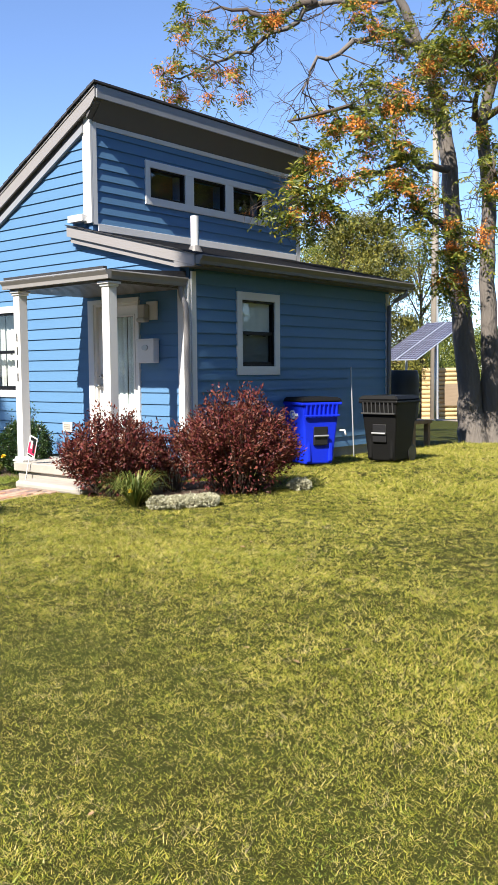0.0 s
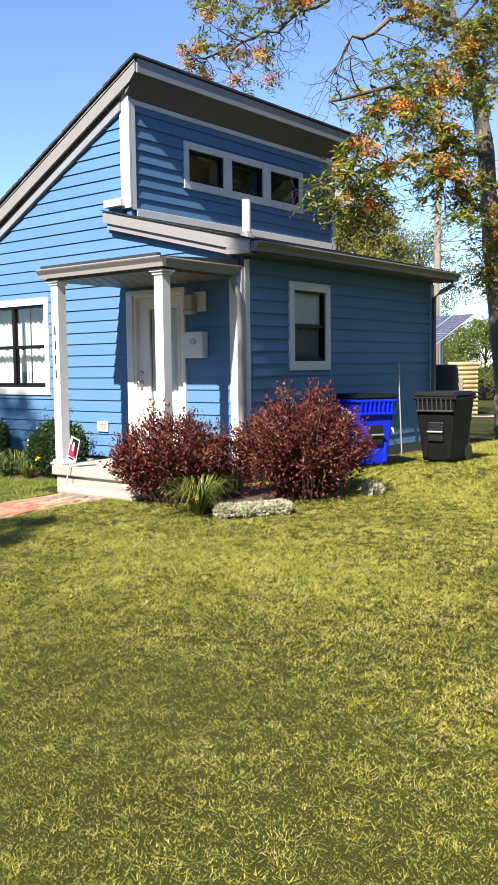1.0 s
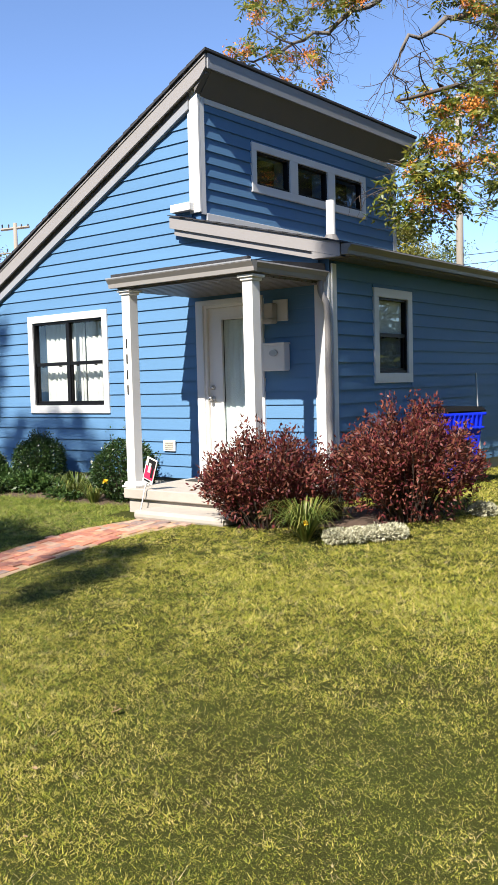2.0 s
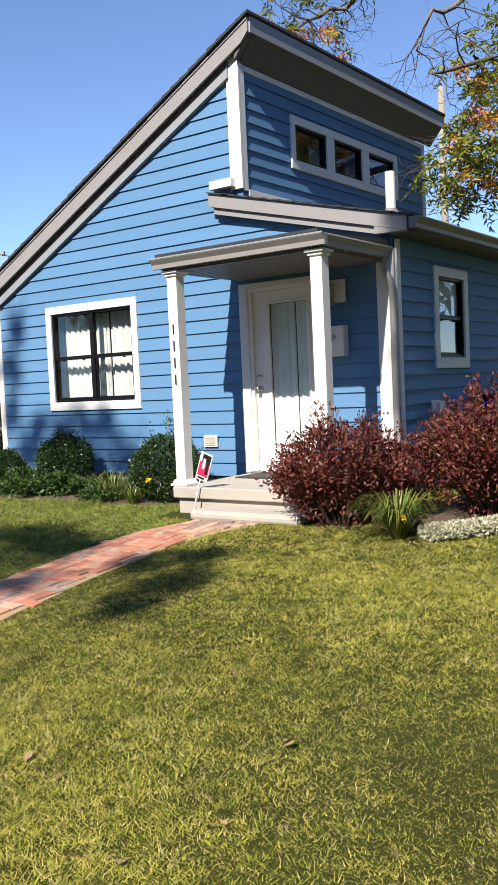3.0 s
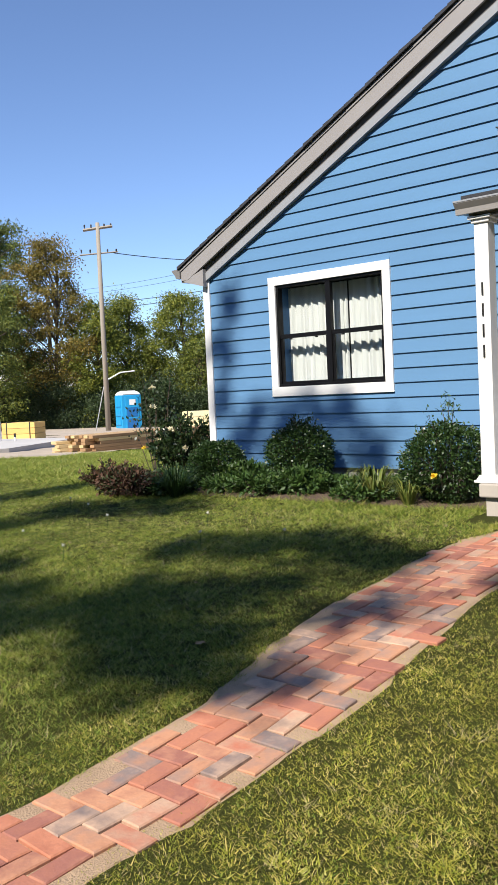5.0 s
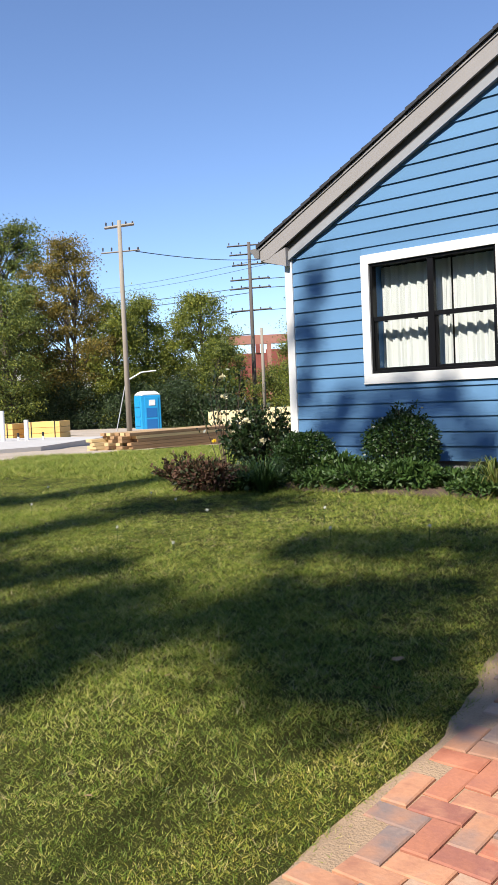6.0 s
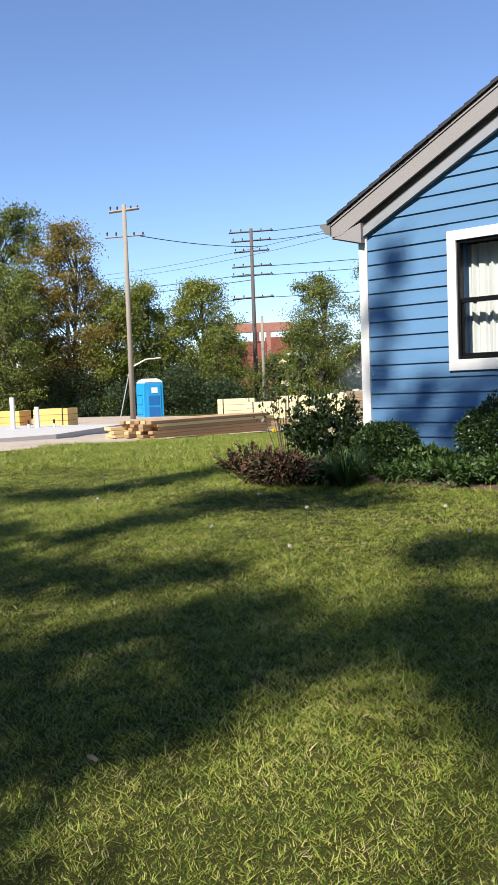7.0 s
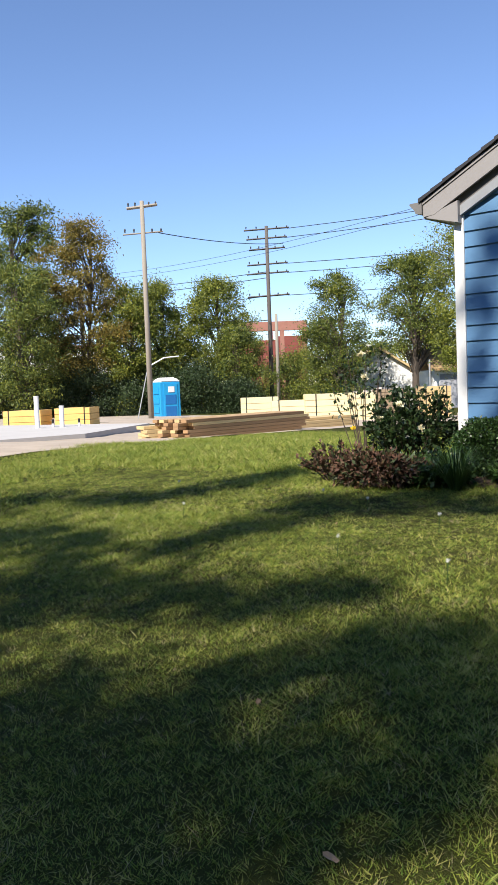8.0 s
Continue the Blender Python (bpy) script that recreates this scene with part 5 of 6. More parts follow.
shade_tree("leafy street tree behind the walk", 1.6, -17.0, on_lawn(
    (-1.65, -3.2, 0.28), (-1.15, -2.95, 0.34), (-0.75, -2.65, 0.32), (-0.35, -2.8, 0.28), (0.1, -2.9, 0.28), (-1.1, -4.3, 0.34), (-0.7, -4.15, 0.34),
    (-0.35, -3.75, 0.32), (-0.7, -4.8, 0.3), (-0.3, -4.75, 0.32), (0.05, -4.65, 0.32), (-0.15, -5.15, 0.2), (0.2, -5.1, 0.24), (0.65, -4.95, 0.2), (0.5, -3.9, 0.26)), 171)
shade_tree("slender street tree behind the walk", 4.4, -16.2, on_lawn((1.1, -3.1, 0.2), (1.45, -2.8, 0.2), (1.75, -3.4, 0.26), (1.85, -4.0, 0.2)), 176)
shade_tree("large leafy street tree behind the walk", -1.2, -17.6, on_lawn(
    (-2.3, -4.75, 0.3), (-1.95, -4.6, 0.3), (-1.4, -4.9, 0.32), (-1.9, -5.15, 0.3), (-1.5, -5.2, 0.28), (-3.2, -5.9, 0.36), (-2.55, -5.3, 0.28),
    (-2.4, -5.8, 0.34), (-2.2, -6.35, 0.42), (-1.8, -5.95, 0.28), (-1.45, -5.75, 0.24), (-3.6, -4.6, 0.36), (-3.1, -4.3, 0.24), (-2.8, -4.1, 0.2), (-2.8, -6.7, 0.44), (-1.9, -7.0, 0.38), (-2.75, -6.15, 0.3), (-1.65, -6.6, 0.22), (-1.2, -7.0, 0.3)), 174)
shade_tree("tall leafy street tree behind the walk", -5.0, -17.0, on_lawn(
    (-4.5, -3.75, 0.28), (-4.45, -3.1, 0.3), (-4.55, -2.2, 0.36), (-4.0, -2.1, 0.3), (-3.8, -1.5, 0.4), (-3.2, -1.9, 0.3), (-4.8, -4.8, 0.42), (-4.2, -4.75, 0.36), (-4.6, -5.7, 0.5), (-3.9, -6.4, 0.5)), 172)
shade_tree("tall leafy street tree behind the walk", -8.4, -16.4, on_lawn(
    (-7.7, -2.8, 0.36), (-6.9, -2.55, 0.36), (-6.3, -2.3, 0.34), (-6.1, -1.5, 0.36), (-6.1, -0.75, 0.3), (-6.2, -4.0, 0.42), (-5.4, -4.0, 0.36), (-6.3, -5.2, 0.6), (-7.6, -4.4, 0.6), (-8.8, -3.4, 0.5)), 173)
shade_tree("tall slender street tree behind the walk", -2.4, -18.2, [
    (-4.02, 0, 2.3, 0.14), (-4.16, 0, 1.75, 0.17), (-4.2, 0, 1.15, 0.13), (-3.9, 0, 0.65, 0.22), (-3.3, 0, 0.6, 0.22), (-3.6, 0, 0.95, 0.13), (-3.1, 0, 0.92, 0.16), (-2.73, 0, 1.0, 0.17), (-2.36, 0, 1.02, 0.13), (-2.0, 0, 0.5, 0.24), (-2.7, 0, 0.45, 0.22)], 177)
# Added out of view: stacked leaf clumps block grazing sun on the side wall.
shade_tree("unseen leaf column added to keep sun off the wing's side wall", 4.6, -15.4, [(1.95, 0.6, 0.5 + 0.3 * k, 0.17) for k in range(7)] + [(1.97, 1.9, 0.45 + 0.3 * k, 0.17) for k in range(4)], 178)
# added beyond the walk, unseen: close the place, block low sky, shade the wing
for i, (x, y, h) in enumerate(((15.5, -3.0, 11.0), (16.0, 3.5, 12.0), (15.5, 10.0, 11.5), (12.0, 16.5, 11.0), (18.0, -9.5, 11.0))):
    broad_tree("sky_block_tree", "unseen tree added to hide low sky from the wing's side", x, y, h, 3.6, 3.8, 1.0, GREEN_FAR, 180 + i, 70, 60, 0.60, 0.25, 0.8, 1.0)
for i in range(9):
    broad_tree("sky_block_row", "unseen tree added to hide low sky from the front", -26 + 6.5 * i, -28.0 - 2 * (i % 2), 13.0, 3.9, 3.2, 1.0, GREEN_FAR, 190 + i, 80, 60, 0.75, 0.2, 0.95, 1.0)

# ---- site beyond the lawn ----
POLE = mat("weathered_pole", (0.27, 0.235, 0.19), rough=0.9, vary=0.25, scale=2, grain=20, bump=0.5, depth=0.01, stretch=(3, 3, 0.3))
LIGHT_WOOD = mat("new_lumber", (0.55, 0.40, 0.20), rough=0.75, vary=0.14, scale=3, grain=30, bump=0.2, random_by="object", stretch=(1, 0.2, 4))
OLD_WOOD = mat("grey_lumber", (0.27, 0.20, 0.13), rough=0.85, vary=0.2, scale=3, grain=30, bump=0.2, random_by="object", stretch=(1, 0.2, 4))
WARM_WOOD = mat("brown_lumber", (0.33, 0.20, 0.10), rough=0.85, vary=0.2, scale=3, grain=30, bump=0.2, random_by="object", stretch=(1, 0.2, 4))
WRAP = mat("pale_wrap", (0.74, 0.63, 0.36), rough=0.55, vary=0.1, scale=2, grain=20, bump=0.15, random_by="object")
WIRE = mat("black_wire", (0.03, 0.03, 0.035), rough=0.6, vary=0.05, bump=0)
GRAVEL = mat("gravel", (0.40, 0.33, 0.26), rough=0.95, vary=0.3, scale=1.2, grain=14, bump=1.0, depth=0.03)
YELLOW_WRAP = mat("yellow_wrap", (0.70, 0.45, 0.14), rough=0.6, vary=0.14, scale=2, grain=20, bump=0.15, random_by="object")
SLAB = mat("road_slab", (0.46, 0.44, 0.42), rough=0.85, vary=0.12, scale=0.8, grain=14, bump=0.3)


def utility_pole(label, x, y, z0, z1, r, arms, lean=0.0, m=None):
    """A timber pole with crossarms (height, half length, thick, turn) and insulators."""
    p = empty("utility_pole", label, "utility pole")
    part("pole", tube([(x, y, z0 - 0.3), (x + lean * 0.5, y, (z0 + z1) / 2), (x + lean, y, z1)], [r, r * 0.85, r * 0.7], 10), m or POLE, p, smooth=True)
    for z, half, th, turn in arms:
        dx, dy = math.cos(radians(turn)), math.sin(radians(turn))
        t = (z - z0) / (z1 - z0)
        cx = x + lean * t
        part("crossarm", tube([(cx - half * dx, y - half * dy, z - 0.06), (cx + half * dx, y + half * dy, z + 0.06)], th, 4), m or POLE, p, "timber crossarm")
        for k in (-0.9, -0.45, 0.45, 0.9):
            px, py = cx + half * k * dx, y + half * k * dy
            part("insulator", tube([(px, py, z + 0.03), (px, py, z + 0.16), (px, py, z + 0.2)], [0.03, 0.045, 0.02], 6), WIRE, p, "dark insulator")
    return p


pole_a = utility_pole("weathered timber utility pole with two crossarms", -29.9, 18.6, -0.45, 9.35, 0.13, [(9.1, 0.68, 0.07, 38), (7.95, 0.88, 0.035, 48)])
part("light_arm", tube([(-29.9, 18.6, 2.1), (-29.4, 19.05, 2.45), (-28.9, 19.5, 2.5)], 0.03, 6), GALV, pole_a, "pale bracket arm")
part("guy_wire", tube([(-29.9, 18.6, 2.3), (-30.35, 18.15, -0.4)], 0.025, 5), GALV, pole_a)
DARK_POLE = mat("dark_pole", (0.10, 0.085, 0.075), rough=0.9, vary=0.25, scale=2, grain=20, bump=0.5)
pole_b = utility_pole("tall dark timber utility pole with six crossarms", -39.0, 37.6, -0.6, 11.6, 0.16,
                      [(11.4, 1.5, 0.055, 42), (10.8, 1.35, 0.055, 42), (10.1, 1.2, 0.055, 42), (9.1, 1.35, 0.055, 42), (8.5, 1.4, 0.055, 42), (7.0, 1.4, 0.06, 42)], 0.0, DARK_POLE)
pole_c = utility_pole("plain timber utility pole behind the house", -9.73, 27.84, -0.9, 13.6, 0.19, [])
part("riser_pipe", tube([(-9.48, 27.72, -0.9), (-9.55, 27.72, 5.6)], 0.05, 6), GALV, pole_c, "grey riser pipe")
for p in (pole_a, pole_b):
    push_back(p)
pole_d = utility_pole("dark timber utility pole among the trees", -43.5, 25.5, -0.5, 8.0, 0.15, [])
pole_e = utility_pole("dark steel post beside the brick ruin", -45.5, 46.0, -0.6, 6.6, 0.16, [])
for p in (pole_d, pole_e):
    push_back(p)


def wire(points, r=0.02, sag=0.6, far=True):
    (x0, y0, z0), (x1, y1, z1) = points
    pts = []
    for i in range(15):
        t = i / 14
        pts.append((x0 + (x1 - x0) * t, y0 + (y1 - y0) * t, z0 + (z1 - z0) * t - sag * 4 * t * (1 - t)))
    w = tagged(part("overhead_wire", tube(pts, r, 4), WIRE, None), "thin black overhead wire between the poles", "cable", "overhead wires")
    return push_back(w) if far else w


for dz, k in ((7.95, 0.8),):
    wire([(-29.9 + k * 0.6, 18.6 + k * 0.6, dz), (-39.0 + k * 1.0, 37.6 + k * 0.9, 10.1 + 0.4 * k)], 0.02, 0.2)
for z, k in ((11.4, 1.4), (10.8, 1.2)):
    wire([(-39.0 + 0.74 * k, 37.6 + 0.67 * k, z), (6.0, 62.0, z + 6.5)], 0.022, 1.2)
for z, k in ((8.5, 1.3), (9.1, 1.2), (7.0, 1.3)):
    wire([(-39.0 + 0.74 * k, 37.6 + 0.67 * k, z), (6.0, 60.0, z + 3.5)], 0.022, 1.0)
for z in (8.6, 8.2, 7.0):
    wire([(-39.0, 37.6, z), (-75.0, 18.0, z + 0.4)], 0.022, 0.9)
wire([(-39.0, 37.6, 5.4), (-75.0, 10.0, 5.6)], 0.03, 0.8)
for z in (9.7, 10.1):
    wire([(-9.7, 27.8, z), (30.0, 36.0, z + 1.5)], 0.012, 0.5, False)
    wire([(-9.7, 27.8, z), (-60.0, 42.0, z + 1.0)], 0.012, 0.8, False)

# portable toilet
TOILET_BLUE = mat("toilet_blue", (0.016, 0.29, 0.58), rough=0.45, vary=0.08, scale=2, grain=20, bump=0.05)
TOILET_DARK = mat("toilet_dark_blue", (0.012, 0.13, 0.37), rough=0.45, vary=0.08, bump=0.05)
toilet = empty("portable_toilet", "bright blue portable toilet with a white domed roof", "toilet cabin")
tz = -0.62
part("cabin", box(-0.56, 0.56, -0.56, 0.56, 0.05, 2.02, 0.03), TOILET_BLUE, toilet)
part("skid", box(-0.60, 0.60, -0.60, 0.60, -0.03, 0.05, 0.01), TOILET_DARK, toilet)
roof = box(-0.60, 0.60, -0.60, 0.60, 2.02, 2.25, 0)
for v in roof.verts:
    if v.co.z > 2.1:
        v.co.x *= 0.6
        v.co.y *= 0.75
bmesh.ops.bevel(roof, geom=roof.edges[:], offset=0.06, segments=3, affect="EDGES")
part("roof", roof, WHITE, toilet, "white domed roof")
tdoor = part("door", box(-0.36, 0.40, -0.60, -0.565, 0.12, 1.92, 0.01), TOILET_BLUE, toilet, "blue door")
for z0, z1 in ((0.2, 0.75), (0.85, 1.35)):
    part("door_panel", box(-0.28, 0.32, -0.615, -0.60, z0, z1, 0.01), TOILET_DARK, tdoor)
part("notice", box(-0.12, 0.22, -0.618, -0.60, 1.48, 1.78, 0), WHITE, tdoor, "white notice")
for zz in (0.4, 0.9, 1.4):
    part("side_rib", box(-0.60, -0.565, -0.40, 0.40, zz, zz + 0.32, 0.012), TOILET_BLUE, toilet)
toilet.matrix_basis = pose(-34.7, 24.0, tz + 0.03, 0, 0, 68)
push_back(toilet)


# lumber
def lumber_stack(label, x, y, z, length, layers, across, w, h, m, turn, seed, ragged=0.25, group="lumber stacks"):
    """Boards in layers on bearers; each board is a part."""
    rg = random.Random(seed)
    s = empty("lumber_stack", label, "lumber", group)
    for i in range(layers):
        n = across - (rg.random() < 0.4 and i == layers - 1)
        for j in range(n):
            off = rg.uniform(-ragged, ragged)
            x0 = (j - across / 2) * w
            part("plank", box(x0 + 0.008, x0 + w - 0.008, off, length + off, 0.1 + i * h, 0.1 + (i + 1) * h - 0.008, 0.004), m if rg.random() < 0.8 else LIGHT_WOOD, s)
    for yy in (0.6, length / 2, length - 0.6):
        part("bearer", box(-across * w / 2, across * w / 2, yy, yy + 0.09, -0.1, 0.098, 0.004), OLD_WOOD, s)
    s.matrix_basis = pose(x, y, z, 0, 0, turn)
    return s


lumber_stack("long stack of sawn timber on the gravel", -16.25, 7.1, -0.30, 4.8, 6, 7, 0.18, 0.085, WARM_WOOD, 2, 1)
lumber_stack("short stack of pale sawn timber", -17.0, 6.8, -0.30, 3.2, 4, 3, 0.22, 0.09, LIGHT_WOOD, -14, 2, 0.1)
lumber_stack("pale timber boards beside the panel packs", -17.6, 12.8, -0.45, 3.0, 4, 6, 0.2, 0.09, LIGHT_WOOD, -5, 3, 0.1)


def panel_pack(label, x, y, z, sx, sy, h, turn, sheets, m=None):
    """A strapped pack of building panels, sheet upon sheet."""
    s = empty("panel_pack", label, "panel pack", "panel packs")
    for i in range(sheets):
        part("sheet", box(-sx / 2, sx / 2, -sy / 2, sy / 2, 0.1 + i * h / sheets, 0.1 + (i + 1) * h / sheets - 0.012, 0.006), m or WRAP, s)
    for k in (-0.35, 0.35):
        part("strap", box(sx * k - 0.02, sx * k + 0.02, -sy / 2 - 0.006, sy / 2 + 0.006, 0.09, 0.1 + h + 0.003, 0), NUMBER, s, "dark strap")
        part("bearer", box(sx * k - 0.05, sx * k + 0.05, -sy / 2, sy / 2, -0.12, 0.098, 0), OLD_WOOD, s)
    s.matrix_basis = pose(x, y, z, 0, 0, turn)
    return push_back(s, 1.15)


panel_pack("pale yellow pack of wrapped panels", -23.8, 19.0, -0.45, 1.5, 1.2, 0.95, 42, 4)
panel_pack("long pale yellow pack of wrapped panels", -20.3, 16.9, -0.45, 1.6, 1.2, 0.85, 42, 4)
panel_pack("long pale yellow pack of wrapped panels", -18.6, 17.3, -0.45, 2.4, 1.2, 1.05, 42, 5)
panel_pack("brown crate of boards", -17.3, 21.5, -0.45, 1.1, 1.1, 1.15, 42, 5, LIGHT_WOOD)
panel_pack("grey slatted pallet stack", -18.9, 21.0, -0.45, 1.2, 1.1, 1.1, 42, 9, OLD_WOOD)
panel_pack("yellow pack of wrapped panels by the road", -27.6, 10.6, -0.45, 1.4, 1.2, 0.85, 35, 4, YELLOW_WRAP)
panel_pack("yellow pack of wrapped panels by the road", -26.4, 11.9, -0.45, 1.3, 1.2, 0.88, 35, 4, YELLOW_WRAP)
for i, (x, y, h) in enumerate(((-25.0, 9.2, 1.45), (-24.6, 9.9, 1.1))):
    pp = tagged(part("pipe_stub", tube([(x, y, -0.6), (x, y, h - 0.45)], 0.08, 12), WHITE, None), "white plastic pipe stub standing in the ground", "pipe")
for i, (x, y) in enumerate(((-24.2, 10.3), (-24.9, 9.75))):
    post = empty("marker_post", "black and white striped marker post", "marker post")
    for k in range(5):
        part("stripe", tube([(x, y, -0.5 + k * 0.14), (x, y, -0.36 + k * 0.14)], 0.055 - 0.004 * k, 10), WHITE if k % 2 else NUMBER, post)

# road slab and gravel
bm = prism([(-22.5, -8.0), (-20.0, 2.5), (-19.6, 7.0), (-22.6, 12.0), (-29.5, 10.5), (-35.0, -8.0)], "z", -0.9, -0.06)
road = tagged(part("road", bm, SLAB, None), "pale concrete road slab beyond the lawn", "road", kind="structure")


def sheet_over(name, label, pts, m, dz, cat):
    """A thin sheet that follows the ground inside a four-cornered outline."""
    n = 24
    vs, fs = [], []
    (a, b, c, d) = [np.array(p, dtype=float) for p in pts]
    for i in range(n + 1):
        for j in range(n + 1):
            u, w = i / n, j / n
            p = (a * (1 - u) + b * u) * (1 - w) + (d * (1 - u) + c * u) * w
            edge = 0.25 * math.sin(9 * u + 3 * w) * (w in (0.0, 1.0))
            vs.append((p[0] + edge, p[1], float(ground_z(p[0], p[1])) + dz))
    for i in range(n):
        for j in range(n):
            k = i * (n + 1) + j
            fs.append((k, k + n + 1, k + n + 2, k + 1))
    return tagged(cloud(name, vs, fs, m, smooth=True), label, cat, kind="structure")


sheet_over("gravel_verge", "tan gravel verge beside the road", [(-60, -14), (-10.7, -7.0), (-15.2, 7.6), (-60, 9.0)], GRAVEL, 0.02, "gravel")
sheet_over("dirt_lot", "bare tan dirt of the building site", [(-60, 9.0), (-15.6, 7.6), (-14.0, 30.0), (-60, 40.0)], GRAVEL, 0.015, "dirt")
sheet_over("back_lane", "bare dirt lane behind the house", [(-14, 24), (6, 24), (8, 28.0), (-14, 28.0)], GRAVEL, 0.02, "lane")

# garages and ruin
WHITE_WALL = mat("white_render", (0.78, 0.78, 0.76), rough=0.7, vary=0.06, scale=1, grain=15, bump=0.1)
TAN_ROOF = mat("tan_shingle", (0.36, 0.24, 0.12), rough=0.9, vary=0.2, scale=3, grain=25, bump=0.4)
GREY_WALL = mat("grey_wall", (0.32, 0.33, 0.37), rough=0.7, vary=0.08, scale=1, grain=15, bump=0.1)
RED_BRICK = mat("old_red_brick", (0.22, 0.06, 0.045), rough=0.9, vary=0.25, scale=2, grain=9, bump=0.4)
PALE_BRICK = mat("pale_plaster", (0.33, 0.15, 0.11), rough=0.9, vary=0.2, scale=1.5, grain=9, bump=0.3)
barn = empty("garage", "white gabled garage with a tan roof edge", "garage")
part("wall", prism([(-2.6, -0.2), (2.6, -0.2), (2.6, 2.0), (0.0, 3.7), (-2.6, 2.0)], "y", 0, 6), WHITE_WALL, barn)
for s in (-1, 1):
    part("roof", prism([(0, 3.72), (s * 2.95, 1.80), (s * 2.95, 1.95), (0, 3.88)], "y", -0.3, 6.3), LIGHT_WOOD, barn, "tan roof slope")
barn.matrix_basis = pose(-30.5, 37.8, -0.75, 0, 0, 42)
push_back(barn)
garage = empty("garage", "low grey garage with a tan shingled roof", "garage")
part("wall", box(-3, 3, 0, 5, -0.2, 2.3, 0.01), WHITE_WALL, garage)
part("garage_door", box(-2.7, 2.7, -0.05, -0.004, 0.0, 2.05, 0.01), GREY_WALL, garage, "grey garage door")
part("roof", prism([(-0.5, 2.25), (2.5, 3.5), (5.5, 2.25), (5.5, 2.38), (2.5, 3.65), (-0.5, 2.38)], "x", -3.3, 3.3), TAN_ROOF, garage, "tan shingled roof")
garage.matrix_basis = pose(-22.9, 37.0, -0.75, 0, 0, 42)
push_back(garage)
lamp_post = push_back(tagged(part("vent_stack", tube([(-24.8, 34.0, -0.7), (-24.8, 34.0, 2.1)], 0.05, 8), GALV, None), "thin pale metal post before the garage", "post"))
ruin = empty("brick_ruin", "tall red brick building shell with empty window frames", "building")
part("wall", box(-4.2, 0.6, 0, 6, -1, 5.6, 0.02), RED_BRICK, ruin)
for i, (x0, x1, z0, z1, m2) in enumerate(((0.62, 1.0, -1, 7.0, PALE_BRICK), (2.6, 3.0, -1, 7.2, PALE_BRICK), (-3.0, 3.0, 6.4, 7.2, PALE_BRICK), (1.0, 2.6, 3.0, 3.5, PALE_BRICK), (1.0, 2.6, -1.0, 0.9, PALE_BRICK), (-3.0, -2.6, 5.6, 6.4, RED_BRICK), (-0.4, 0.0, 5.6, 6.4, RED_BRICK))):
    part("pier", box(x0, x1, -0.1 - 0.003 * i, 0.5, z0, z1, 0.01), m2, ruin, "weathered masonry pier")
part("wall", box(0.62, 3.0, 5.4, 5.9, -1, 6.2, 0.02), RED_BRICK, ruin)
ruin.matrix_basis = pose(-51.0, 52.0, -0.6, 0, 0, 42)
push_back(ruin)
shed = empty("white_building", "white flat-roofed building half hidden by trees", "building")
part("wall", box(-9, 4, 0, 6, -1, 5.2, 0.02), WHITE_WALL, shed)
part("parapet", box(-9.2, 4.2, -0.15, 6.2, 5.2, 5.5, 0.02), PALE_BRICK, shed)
# Black boxes on the solid wall; the openings' shade is in their colour.
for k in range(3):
    part("window", box(-7 + k * 3.4, -5.2 + k * 3.4, -0.03, 0.05, 1.4, 3.2, 0.01), NUMBER, shed, "black box on the wall standing for a shaded window opening")
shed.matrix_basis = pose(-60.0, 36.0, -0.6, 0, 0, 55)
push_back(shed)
rubble_rng = np.random.default_rng(8)
rv, rf = [], []
for i in range(260):
    c = np.array([-26.0, 31.0, -0.72]) + rubble_rng.normal(size=3) * np.array([2.0, 0.8, 0.0])
    d = np.exp(-((c[0] + 26.0) / 2.2) ** 2)
    c[2] += rubble_rng.uniform(0, 1.3) * d
    s = rubble_rng.uniform(0.07, 0.2)
    corner = np.array([(x, y, z) for x in (-1, 1) for y in (-1, 1) for z in (-1, 1)], dtype=float) * s * rubble_rng.uniform(0.5, 1, (8, 3))
    b = len(rv)
    rv += list(c + corner)
    rf += [tuple(b + k for k in q) for q in ((0, 1, 3, 2), (4, 6, 7, 5), (0, 4, 5, 1), (2, 3, 7, 6), (0, 2, 6, 4), (1, 5, 7, 3))]
tagged(cloud("rubble_heap", rv, rf, mat("rubble", (0.42, 0.36, 0.32), rough=0.95, vary=0.25, random_by="island", bump=0.3)), "heap of broken pale rubble", "rubble", kind="stuff")

# log fence behind the house
log_wall = empty("log_shed", "small shed of pale peeled logs with a bright side", "shed")
for i in range(12):
    part("log", tube([(-2.3, 0, 0.12 + i * 0.2), (0, 0, 0.12 + i * 0.2)], 0.1, 8), LIGHT_WOOD, log_wall, smooth=True)
    part("log", tube([(0.0, -0.06, 0.12 + i * 0.2), (0.0, 2.4, 0.12 + i * 0.2)], 0.1, 8), LIGHT_WOOD, log_wall, smooth=True)
part("hatch", box(-1.3, -0.6, -0.15, -0.11, 0.7, 1.7, 0.01), OLD_WOOD, log_wall, "grey boarded hatch")
log_wall.matrix_basis = pose(-8.6, 29.4, -0.75, 0, 0, 35)

# ---- path: herringbone clay pavers in a sandy bed ----
X_P0, Y_P0, Y_P1 = 0.0, -8.4, -1.66


